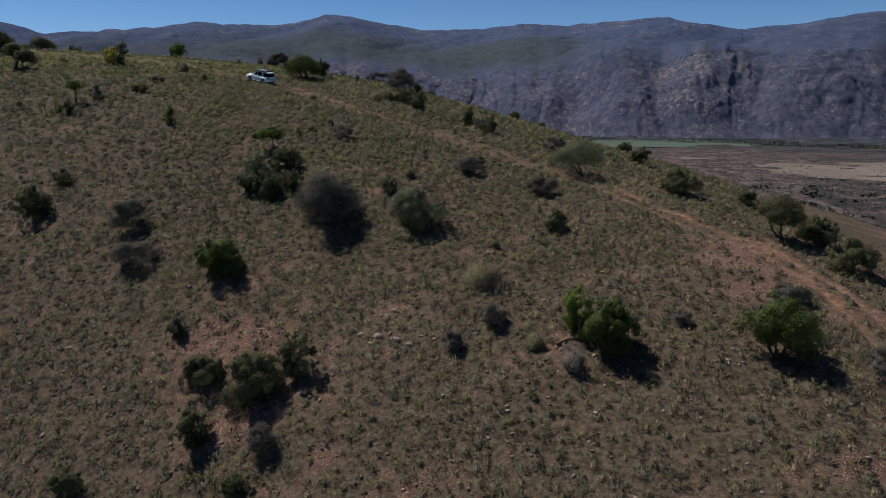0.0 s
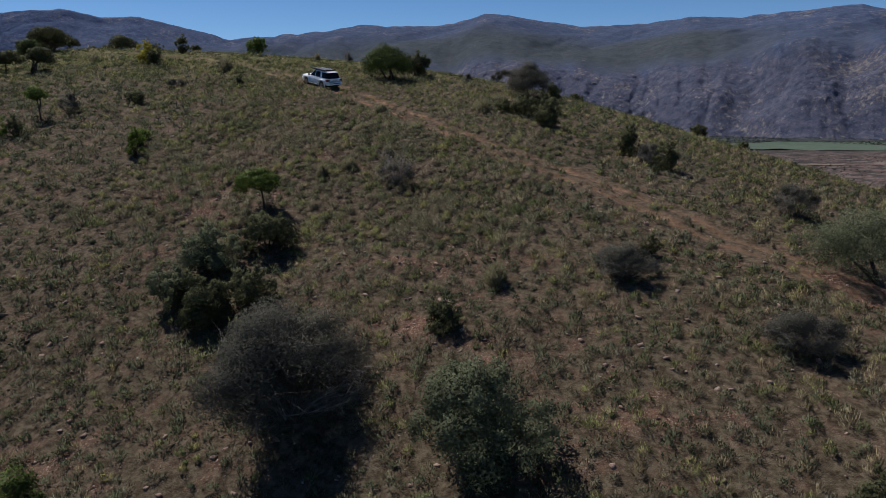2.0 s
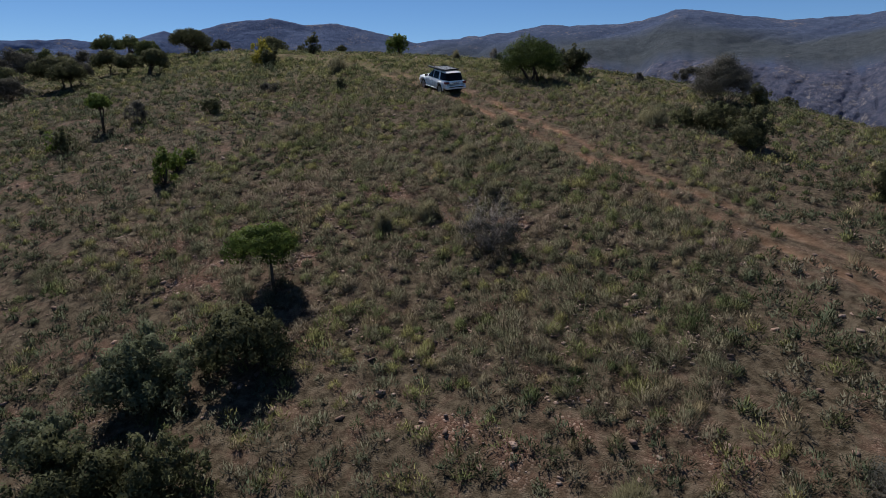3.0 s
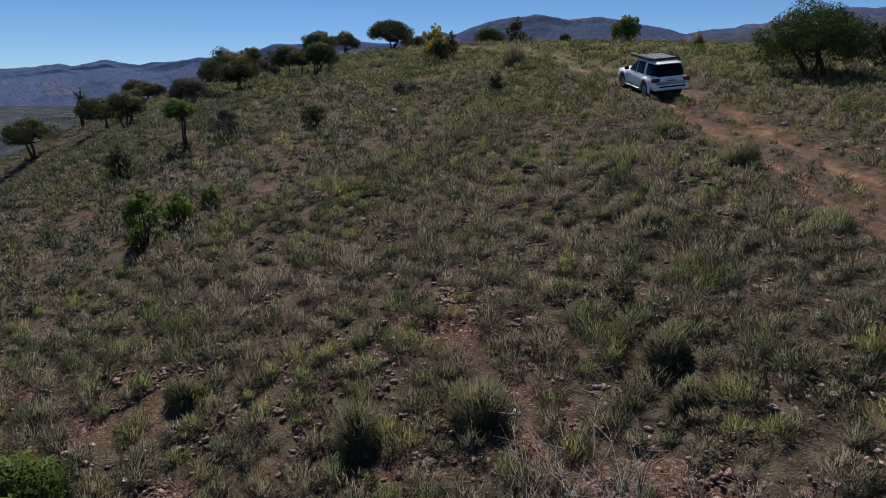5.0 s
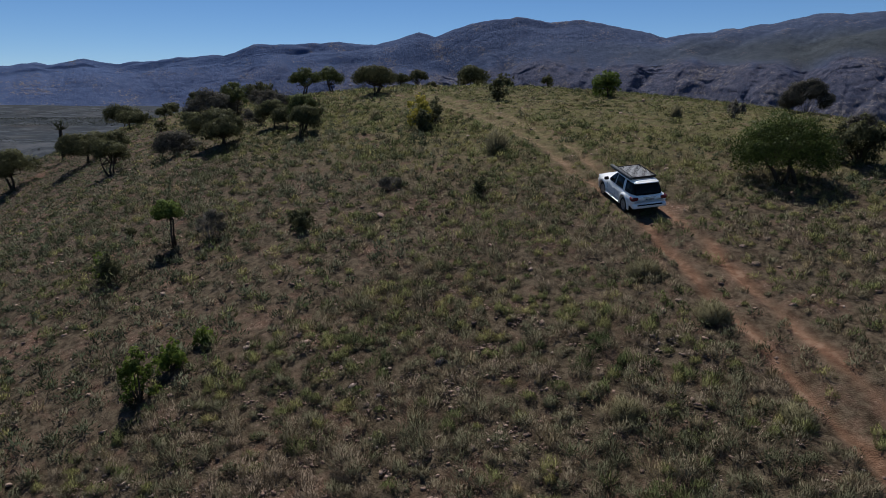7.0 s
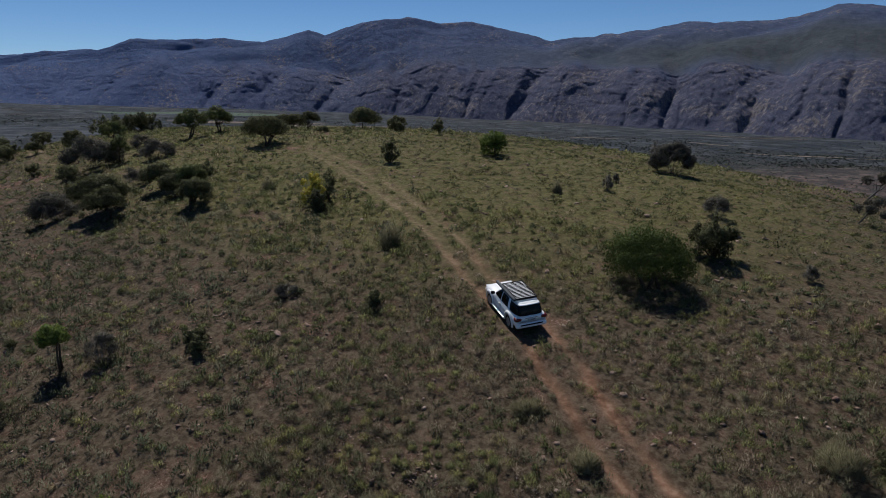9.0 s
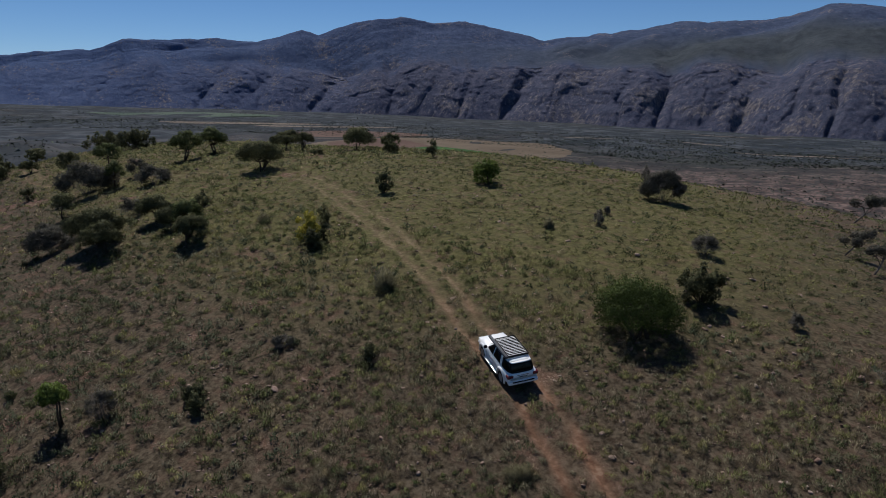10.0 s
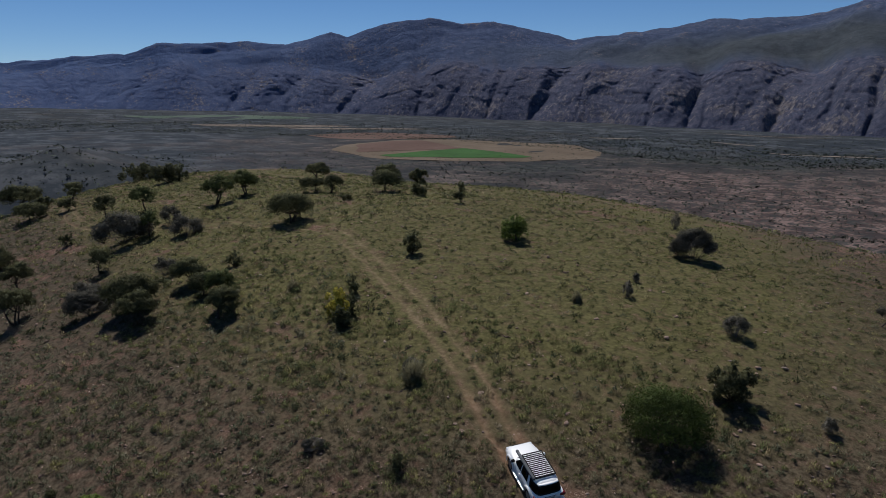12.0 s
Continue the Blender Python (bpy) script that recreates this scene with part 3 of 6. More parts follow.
    step = lower + 0.005 * fractal(along / 300, up / 26, 190, 3) * np.sin(np.pi * lower)
    climb = mesa * (1 - (1 - np.clip(step, 0, 1)) ** 1.35) + (1 - mesa) * (0.6 * np.abs(step) ** 1.4 + 0.4 * step)
    Z = base + (brow_z - base) * climb
    swell = upper ** (0.9 + 0.2 * mesa)
    high_up = upper * 1200.0
    slant = along - 0.5 * high_up + 60 * fractal(along / 400, high_up / 400, 200, 3)
    spurs = 120 * (creased(slant / 800, high_up / 1700, 210, 2, 0.45) - 0.42) + 22 * (creased(slant / 170, high_up / 700, 220, 3) - 0.5) + 2.5 * fractal(along / 45, high_up / 60, 230, 3)
    shape = np.clip(np.sin(np.pi * np.clip(upper, 0, 1)), 0, 1) ** 0.9
    Z = np.where(S > 1, brow_z + (top_z - brow_z) * swell + near * spurs * shape * (0.45 + 0.55 * upper), Z)
    turn_x, turn_y = X + 90 * fractal(X / 300, Y / 300, 241, 3), Y + 90 * fractal(X / 300, Y / 300, 251, 3)
    broken = creased(turn_x / 720, turn_y / 720, 240, 4, 0.5)
    Z = Z + near * (1 - mesa) * 75 * (broken - 0.45) * np.clip(S * 1.2, 0, 1) * np.clip(1.25 - S * 0.8, 0, 1)
    for a, deep, wide, tall in KNOLLS:
        d = np.interp(a, *zip(*FOOT)) + deep
        r = np.hypot((A - a) * 0.01745 * d, D - d) / wide
        Z = Z + tall * np.clip(1 - r, 0, 1) ** 1.15 * (1 + 0.25 * jag) * np.clip(S * 5, 0, 1)
    Z = Z - np.clip(S - 2, 0, 1) * 900
    ob = new("mountain_range", mesh_of("mountain_range", np.column_stack([X.ravel(), Y.ravel(), Z.ravel()]), grid_faces(len(az), len(s))[:, ::-1], (), True))
    # One of these weights, by azimuth, drives a painted haze tint.
    for key, values in (("tier", np.clip((S - 0.86 + 0.10 * waves(A * 2, S * 6, 4.0, 58, 3)) * 3.2, 0, 1)), ("moor", np.interp(A, (-40, -20, 8, 14), (0.1, 0.85, 0.85, 0.25)) * np.clip((S - 0.9) * 4, 0, 1) * np.clip((1.75 - S) * 3, 0.2, 1)), ("far_haze", np.interp(A, (-82, -64, -42), (0.85, 0.6, 0.0))), ("crag", np.interp(A, (-75, -45, -15, 5, 20), (0.35, 0.45, 0.56, 0.42, 0.46)) + 0.10 * np.clip(S - 1.3, 0, 0.6))):
        a = ob.data.attributes.new(key, "FLOAT", "POINT")
        a.data.foreach_set("value", values.ravel().astype(np.float32))
    return tagged(ob, "distant rocky mountain range, tinted blue for haze, with ravines and pale cliffs", "mountains", kind="structure")


def mountain_material():
    m = bpy.data.materials.new("hazed_mountain")
    m.use_nodes = True
    nodes, links = m.node_tree.nodes, m.node_tree.links
    shader = nodes["Principled BSDF"]
    shader.inputs["Roughness"].default_value, shader.inputs["Specular IOR Level"].default_value = 1.0, 0.0
    geo = nodes.new("ShaderNodeNewGeometry")

    def noise_at(size, detail, rough, squash=(1, 1, 1)):
        mp, n = nodes.new("ShaderNodeMapping"), nodes.new("ShaderNodeTexNoise")
        mp.inputs["Scale"].default_value = squash
        links.new(geo.outputs["Position"], mp.inputs[0])
        n.inputs["Scale"].default_value, n.inputs["Detail"].default_value, n.inputs["Roughness"].default_value = size, detail, rough
        links.new(mp.outputs[0], n.inputs["Vector"])
        return n.outputs[0]

    def ramp(value, *stops):
        r = nodes.new("ShaderNodeValToRGB")
        while len(r.color_ramp.elements) < len(stops):
            r.color_ramp.elements.new(0.5)
        for e, (at, col) in zip(r.color_ramp.elements, stops):
            e.position, e.color = at, (*col, 1)
        links.new(value, r.inputs[0])
        return r.outputs[0]

    # The blue in the lower scrub and upper slopes is haze put into the colour.
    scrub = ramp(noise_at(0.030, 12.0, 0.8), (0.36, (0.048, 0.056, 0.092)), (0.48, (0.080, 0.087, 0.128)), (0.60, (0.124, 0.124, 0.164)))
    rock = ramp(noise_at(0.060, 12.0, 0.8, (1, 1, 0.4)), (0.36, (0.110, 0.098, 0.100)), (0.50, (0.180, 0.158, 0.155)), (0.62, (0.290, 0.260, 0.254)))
    hazed_heath = ramp(noise_at(0.022, 13.0, 0.8), (0.36, (0.050, 0.068, 0.128)), (0.50, (0.073, 0.095, 0.163)), (0.64, (0.106, 0.130, 0.206)))
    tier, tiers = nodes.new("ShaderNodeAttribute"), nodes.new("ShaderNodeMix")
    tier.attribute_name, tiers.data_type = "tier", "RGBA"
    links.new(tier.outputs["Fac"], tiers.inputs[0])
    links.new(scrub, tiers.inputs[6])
    links.new(hazed_heath, tiers.inputs[7])
    # Haze painted as a stronger blue towards the range's left end.
    far_haze, haze_mix = nodes.new("ShaderNodeAttribute"), nodes.new("ShaderNodeMix")
    far_haze.attribute_name, haze_mix.data_type = "far_haze", "RGBA"
    links.new(far_haze.outputs["Fac"], haze_mix.inputs[0])
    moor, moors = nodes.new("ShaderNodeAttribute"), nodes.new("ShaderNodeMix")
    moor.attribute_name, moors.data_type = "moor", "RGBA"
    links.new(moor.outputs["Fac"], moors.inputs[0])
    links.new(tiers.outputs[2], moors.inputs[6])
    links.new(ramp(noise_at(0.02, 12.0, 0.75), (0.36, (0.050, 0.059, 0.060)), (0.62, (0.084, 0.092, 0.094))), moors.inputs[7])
    links.new(moors.outputs[2], haze_mix.inputs[6])
    links.new(ramp(noise_at(0.02, 12.0, 0.75), (0.36, (0.074, 0.112, 0.222)), (0.62, (0.108, 0.152, 0.280))), haze_mix.inputs[7])
    scrub = haze_mix.outputs[2]
    steep = nodes.new("ShaderNodeSeparateXYZ")
    links.new(geo.outputs["True Normal"], steep.inputs[0])
    crag = nodes.new("ShaderNodeAttribute")
    crag.attribute_name = "crag"

    def sums(a, k, b):
        n = nodes.new("ShaderNodeMath")
        n.operation = "MULTIPLY_ADD"
        links.new(a, n.inputs[0])
        n.inputs[1].default_value = k
        if isinstance(b, float):
            n.inputs[2].default_value = b
        else:
            links.new(b, n.inputs[2])
        return n.outputs[0]

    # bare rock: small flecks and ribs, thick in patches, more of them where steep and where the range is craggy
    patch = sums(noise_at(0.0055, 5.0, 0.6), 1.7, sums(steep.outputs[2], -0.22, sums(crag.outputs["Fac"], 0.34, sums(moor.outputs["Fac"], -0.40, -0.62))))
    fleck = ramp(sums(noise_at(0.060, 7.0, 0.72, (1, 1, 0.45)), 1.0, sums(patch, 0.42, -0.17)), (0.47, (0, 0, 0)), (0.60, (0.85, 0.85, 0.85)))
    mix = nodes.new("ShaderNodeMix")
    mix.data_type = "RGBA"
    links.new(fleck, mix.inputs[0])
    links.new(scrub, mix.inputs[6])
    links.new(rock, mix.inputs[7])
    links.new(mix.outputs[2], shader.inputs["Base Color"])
    relief = nodes.new("ShaderNodeBump")
    relief.inputs["Strength"].default_value, relief.inputs["Distance"].default_value = 0.9, 18.0
    links.new(noise_at(0.045, 13.0, 0.75, (1, 1, 0.4)), relief.inputs["Height"])
    links.new(relief.outputs[0], shader.inputs["Normal"])
    return m


mountains = mountain_range()
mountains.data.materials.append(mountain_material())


# ---- fields on the valley floor ----
def field(name, x, y, rx, ry, turn, mat, label, start=0.0, end=360.0, lift=0.9):
    rings, n = 7, 48
    v, f = [], []
    c, s = math.cos(radians(turn)), math.sin(radians(turn))
    for j in range(rings + 1):
        for i in range(n + 1):
            a = radians(start + (end - start) * i / n)
            edge = 1 + 0.03 * math.sin(5 * a + x) + 0.02 * math.sin(11 * a + y)
            u, w = (max(j, 0.02) / rings * edge * r for r in (rx * math.cos(a), ry * math.sin(a)))
            v.append((x + c * u - s * w, y + s * u + c * w))
    for j in range(rings):
        for i in range(n):
            k = j * (n + 1) + i
            f.append((k, k + n + 1, k + n + 2, k + 1))
    z = hill_height(np.array([p[0] for p in v]), np.array([p[1] for p in v])) + lift
    ob = new(name, mesh_of(name, [(p[0], p[1], h) for p, h in zip(v, z)], f, mat))
    return tagged(ob, label, "field", kind="structure")


crop_green = material("crop_green", [(0.024, 0.060, 0.016), (0.036, 0.088, 0.024), (0.048, 0.108, 0.032)], 0.01, 0.1, 0.95, 0)
stubble = material("stubble", [(0.094, 0.070, 0.050), (0.125, 0.096, 0.068), (0.160, 0.126, 0.094)], 0.006, 0.08, 0.95, 0)
ploughed = material("ploughed", [(0.080, 0.050, 0.040), (0.108, 0.068, 0.054), (0.136, 0.090, 0.072)], 0.006, 0.08, 0.95, 0)
pale_sand = material("pale_sand", [(0.100, 0.080, 0.064), (0.150, 0.120, 0.097), (0.200, 0.164, 0.136)], 0.004, 0.05, 0.95, 0)
meadow = material("meadow", [(0.052, 0.078, 0.058), (0.072, 0.098, 0.074), (0.094, 0.118, 0.092)], 0.004, 0.05, 0.95, 0)


def from_eye(az, d):
    return EYE_X + d * math.sin(radians(az)), EYE_Y + d * math.cos(radians(az))


field("field_1", *from_eye(-38.0, 1800), 345, 300, 38, stubble, "tan stubble of a round irrigated field")
field("field_2", *from_eye(-38.4, 1800), 270, 240, 38, crop_green, "green wedge of crop in the round field", 222, 305, 1.7)
field("field_3", *from_eye(-38.4, 1800), 290, 260, 38, ploughed, "brown ploughed wedge of the round field", 118, 206, 1.5)
field("field_4", *from_eye(-45.0, 2250), 240, 130, 45, ploughed, "brown ploughed field in the valley")
field("field_5", *from_eye(-54.0, 2750), 300, 60, 50, pale_sand, "pale dry field strip")
field("field_6", *from_eye(-58.0, 3350), 420, 130, 55, meadow, "pale green field strip")
field("field_7", *from_eye(18.0, 2180), 330, 170, 0, meadow, "green field strip at the foot of the mountains")
field("field_8", *from_eye(34.5, 1480), 230, 190, 0, pale_sand, "pale sandy field on the valley floor")
field("field_9", *from_eye(20.0, 1560), 170, 16, 12, pale_sand, "pale dry riverbed")
field("field_10", *from_eye(-10.0, 1950), 170, 12, 12, pale_sand, "pale dry riverbed reach")
field("field_11", *from_eye(-26.0, 2350), 90, 12, 18, pale_sand, "pale dry riverbed reach")
field("field_12", *from_eye(-47.5, 2600), 260, 40, 45, pale_sand, "pale dry field strip")
field("field_13", -470, 2168, 300, 15, -13, pale_sand, "pale dry riverbed reach")
field("field_14", -704, 2739, 215, 14, -7, pale_sand, "pale sandy bank at the mountain foot")


# ---- trees and bushes ----
def leaf_cloud(rng, centres, radii, count, size, slim=0.5, shell=0.62):
    """Small leaves strewn through the outer part of ellipsoid clumps: vertices, faces and soft normals."""
    centres, radii = np.array(centres, float), np.array(radii, float)
    area = (radii.prod(1)) ** (2 / 3)
    pick = rng.choice(len(centres), count, p=area / area.sum())
    way = rng.normal(size=(count, 3))
    way /= np.linalg.norm(way, axis=1)[:, None]
    r = shell + (1.22 - shell) * rng.random(count) ** 0.8
    p = centres[pick] + way * radii[pick] * r[:, None]
    p[:, 2] = np.maximum(p[:, 2], 0.02)
    n = way + rng.normal(size=(count, 3)) * 0.8
    n /= np.linalg.norm(n, axis=1)[:, None]
    a = np.cross(n, rng.normal(size=(count, 3)))
    a /= np.linalg.norm(a, axis=1)[:, None] + 1e-9
    b = np.cross(n, a)
    k = size * rng.uniform(0.6, 1.35, count)[:, None]
    tri = np.stack([p - a * k + b * k * slim, p - a * k - b * k * slim, p + a * k], 1)
    middle = centres.mean(0)
    soft = 0.75 * way + 0.45 * n + 0.5 * (p - middle) / (np.linalg.norm(p - middle, axis=1)[:, None] + 1e-9)
    v, normals = facing(tri, soft)
    return v, np.arange(count * 3).reshape(-1, 3), normals


def twig_tris(rng, base, tips, width):
    """Thin tapering twigs from base points to tips."""
    d = tips - base
    side = np.cross(d, rng.normal(size=d.shape))
    side /= np.linalg.norm(side, axis=1)[:, None] + 1e-9
    w = width if np.isscalar(width) else width[:, None]
    return np.stack([base - side * w, base + side * w, tips], 1).reshape(-1, 3), np.arange(len(base) * 3).reshape(-1, 3)


def detail_at(x, y):
    """How finely a plant is built: 1 near the camera's way, less far off."""
    d = min(math.hypot(x - px, y - py) for px, py in ((0, 10), (0, 40), (-6, 64)))
    return min(1.0, 26.0 / max(d, 1.0)) ** 0.9


SEED = [100]


def begin(name, x, y, label, category, group):
    SEED[0] += 1
    rng = np.random.RandomState(SEED[0])
    root = new(name)
    root.empty_display_size = 0.3
    root.location = (x, y, at_ground(x, y) - 0.03)
    return tagged(root, label, category, group), rng, detail_at(x, y)


def crown_lobes(rng, w, z0, z1, count, flat=0.6, lean=(0, 0)):
    """Clumps on a dome between heights z0 and z1."""
    c, r = [], []
    for i in range(count):
        a, q = rng.uniform(0, 2 * math.pi), math.sqrt(rng.uniform(0.0, 1)) * 0.36 * w
        h = (z1 - z0) * (0.34 + 0.40 * (1 - (q / (0.36 * w)) ** 2) + rng.uniform(-0.22, 0.08))
        s = w * rng.uniform(0.06, 0.17)
        c.append((lean[0] + q * math.cos(a), lean[1] + q * math.sin(a), z0 + h))
        r.append((s, s, min(s * flat, (z1 - z0) * 0.34)))
    return c, r


def foliage_count(c, r, size, detail, cover):
    area = sum(4 * math.pi * (a[0] * a[1] * a[2]) ** (2 / 3) for a in r)
    return int(min(20000, max(160, cover * area / (size * size))))


def flat_tree(x, y, w, h, leaf=None, label="dark green thorn tree with a flat spreading crown on the hillside", clear=0.30, cover=0.8, skirt=0):
    root, rng, fine = begin("tree", x, y, label, "tree", "trees on the hill")
    h *= 1.04
    lean = (rng.uniform(-0.12, 0.12) * w, rng.uniform(-0.12, 0.12) * w)
    leaf = leaf or leaf_dark
    size = 0.048 / fine ** 0.75
    z0 = h * clear
    c, r = crown_lobes(rng, w, z0, h, 40 if fine > 0.4 else 24, 0.75, lean)
    for k in range(skirt):
        a, s = 2 * math.pi * k / skirt + rng.uniform(-0.2, 0.2), w * rng.uniform(0.10, 0.15)
        c.append((lean[0] + 0.37 * w * math.cos(a), lean[1] + 0.37 * w * math.sin(a), z0 + (h - z0) * rng.uniform(0.14, 0.42)))
        r.append((s, s, s * 0.9))
    stems, thick = [], 0.016 * h + 0.009 * w
    for k in range(rng.randint(1, 4)):
        fork = Vector((lean[0] * 0.5 + rng.uniform(-0.14, 0.14) * w * min(k + 0.4, 1.4), lean[1] * 0.5 + rng.uniform(-0.14, 0.14) * w * min(k + 0.4, 1.4), h * max(0.34, clear) * rng.uniform(0.85, 1.1)))
        foot = Vector((k * rng.uniform(-0.22, 0.22), k * rng.uniform(-0.22, 0.22), -0.05))
        mid = foot.lerp(fork, 0.5) + Vector((rng.uniform(-0.1, 0.1), rng.uniform(-0.1, 0.1), 0)) * h * 0.4
        stems.append(tube([foot, mid, fork], [thick * 1.25, thick * 0.85, thick * 0.7], 7))
        for q in range(k, min(len(c), 9), 2 if k else 1):
            end = Vector(c[q])
            bend = fork.lerp(end, 0.5) + Vector((0, 0, -0.06 * h)) + Vector(rng.normal(size=3)) * 0.05 * w
            stems.append(tube([fork, bend, end], [thick * 0.5, thick * 0.3, thick * 0.08], 5))
    piece("trunk", *join(stems), bark, root, "crooked dark trunk and limbs", True)
    n = foliage_count(c, r, size, fine, cover)
    v, f, soft = leaf_cloud(rng, c, r, n, size)
    piece("crown", v, f, leaf, root, normals=soft)
    return root


def round_bush(x, y, w, h, leaf=None, label="rounded dark green bush growing on the stony slope", name="bush", cover=0.95):
    root, rng, fine = begin(name, x, y, label, "bush", "bushes on the slope")
    leaf = leaf or leaf_dark
    size = 0.055 / fine ** 0.85
    size = min(size, 0.12 * min(w, h) + 0.02)
    c, r = [], []
    skew = rng.normal(size=2) * 0.06 * w
    for i in range(13 if fine > 0.4 else 9):
        a, q, u = rng.uniform(0, 2 * math.pi), math.sqrt(rng.uniform(0, 1)) * 0.38 * w, rng.uniform(0.12, 0.72)
        q *= math.sqrt(max(0.1, 1 - (u - 0.25) ** 2 * 2.4))
        s = w * rng.uniform(0.09, 0.20)
        c.append((q * math.cos(a) + skew[0] * u, q * math.sin(a) + skew[1] * u, u * h))
        r.append((s, s, min(s * rng.uniform(0.7, 1.1), 0.24 * h)))
    # shoots that stand out of the crown and break its outline
    for i in range(26 if fine > 0.4 else 14):
        a, t = rng.uniform(0, 2 * math.pi), rng.uniform(0.05, 1.45)
        k = rng.uniform(0.80, 1.08)
        s = w * rng.uniform(0.025, 0.07)
        c.append((0.46 * w * k * math.sin(t) * math.cos(a) + skew[0], 0.46 * w * k * math.sin(t) * math.sin(a) + skew[1], max(0.1 * h, h * k * (0.25 + 0.68 * math.cos(t)))))
        r.append((s, s, s * rng.uniform(0.9, 1.8)))
    stems = []
    for q in range(min(7, len(c))):
        end = Vector(c[q])
        foot = Vector((end.x * 0.15, end.y * 0.15, -0.03))
        stems.append(tube([foot, foot.lerp(end, 0.5) + Vector(rng.normal(size=3)) * 0.04 * w, end], [0.018 * h + 0.008, 0.012 * h + 0.006, 0.004], 5))
    piece("trunk", *join(stems), bark, root, "dark woody stems", True)
    n = foliage_count(c, r, size, fine, cover)
    v, f, soft = leaf_cloud(rng, c, r, n, size, 0.55, 0.55)
    piece("foliage", v, f, leaf, root, normals=soft)
    return root


def outward(v, w, h, rng):
    """Directions out of a bush's middle for its twigs."""
    mid = v.reshape(-1, 3, 3).mean(1) / np.array([0.5 * w, 0.5 * w, h]) + np.array([0, 0, 0.1])
    return mid + 0.25 * rng.normal(size=mid.shape)


def grey_bush(x, y, w, h, leafy=1.5, label="grey twiggy thorn bush, nearly leafless, on the stony slope"):
    root, rng, fine = begin("thorn_bush", x, y, label, "bush", "grey thorn bushes")
    n_stem = int(30 + 50 * fine)
    az, tilt = rng.uniform(0, 2 * math.pi, n_stem), np.sqrt(rng.random_sample(n_stem))
    tips = np.column_stack([0.47 * w * tilt * np.cos(az), 0.47 * w * tilt * np.sin(az), h * (1 - 0.6 * tilt ** 2) * rng.uniform(0.6, 0.95, n_stem)])
    foot = tips * np.array([0.25, 0.25, 0.0])
    knee = foot * 0.45 + tips * 0.55 + rng.normal(size=tips.shape) * np.array([0.06 * w, 0.06 * w, 0.05 * h])
    knee[:, 2] = np.maximum(knee[:, 2], 0.05)
    thin = 0.006 + 0.003 * h + 0.004 * (1 - fine)
    low_v, low_f = twig_tris(rng, foot, knee + (knee - foot) * 0.1, thin)
    top_v, top_f = twig_tris(rng, knee, tips, thin * 0.8)
    per = int(8 + 30 * fine)
    which = np.repeat(np.arange(n_stem), per)
    u = rng.uniform(0.0, 1.0, len(which))[:, None]
    start = knee[which] * (1 - u) + tips[which] * u
    ends = start + rng.normal(size=start.shape) * np.array([0.085 * w, 0.085 * w, 0.075 * h]) + np.array([0, 0, 0.03 * h])
    ends[:, 2] = np.clip(ends[:, 2], 0.03, h * 1.02)
    tw_v, tw_f = twig_tris(rng, start, ends, 0.0042 / fine ** 1.1)
    v = np.vstack([low_v, top_v, tw_v])
    v, soft = facing(v.reshape(-1, 3, 3), outward(v, w, h, rng))
    piece("brush", v, np.arange(len(v)).reshape(-1, 3), twig_grey, root, normals=soft)
    size = min(0.034 / fine ** 0.9, 0.08 * h + 0.02) * max(1.0, w / 4.0)
    c, r = crown_lobes(rng, w, 0.05 * h, h, 14 if w < 4.5 else 26, 0.8)
    n = int(foliage_count(c, r, size, fine, 0.8) * leafy)
    v, f, soft = leaf_cloud(rng, c, r, n, size, 0.35, 0.2)
    piece("foliage", v, f, leaf_grey, root, "sparse grey-green leaves", normals=soft)
    return root


def low_shrub(x, y, w, h, leaf=None, label="small dark green shrub in the dry grass"):
    return round_bush(x, y, w, h, leaf, label, "shrub", 0.75)


def sprig_shrub(x, y, w, h, label="small soft grey-green shrub among the grass tufts"):
    """A low dome of fine upright sprigs."""
    root, rng, fine = begin("shrub", x, y, label, "bush", "bushes on the slope")
    n = int(260 + 1900 * fine)
    a, lean = rng.uniform(0, 2 * math.pi, n), 1.5 * rng.random_sample(n) ** 0.6
    lobe = 1 + 0.22 * np.sin(2 * a + rng.uniform(0, 6)) + 0.16 * np.sin(5 * a + rng.uniform(0, 6))
    reach = (0.35 + 0.65 * rng.random_sample(n) ** 0.5) * lobe
    away = np.stack([np.sin(lean) * np.cos(a), np.sin(lean) * np.sin(a), np.cos(lean)], -1)
    base = away * reach[:, None] * np.array([0.42 * w, 0.42 * w, 0.72 * h])
    way = 0.5 * away + np.array([0, 0, 0.35]) + 0.35 * rng.normal(size=(n, 3))
    way *= (0.20 * h * rng.uniform(0.5, 1.4, n) / np.linalg.norm(way, axis=1))[:, None]
    side = np.cross(way, rng.normal(size=(n, 3)))
    side *= (0.011 / fine ** 0.8) / np.linalg.norm(side, axis=1)[:, None]
    v, normals = facing(np.stack([base - side - 0.3 * way, base + side - 0.3 * way, base + way], 1), away + np.array([0, 0, 0.15]) + 0.15 * rng.normal(size=(n, 3)))
    piece("foliage", v, np.arange(len(v)).reshape(-1, 3), leaf_sage, root, normals=normals)
    stems = [tube([(0, 0, -0.03), (0.12 * w * math.cos(k), 0.12 * w * math.sin(k), 0.3 * h), (0.25 * w * math.cos(k), 0.25 * w * math.sin(k), 0.6 * h)], [0.02, 0.014, 0.006], 4) for k in (0.4, 1.9, 3.3, 4.9)]
    piece("trunk", *join(stems), bark, root, "thin woody stems", True)
    return root


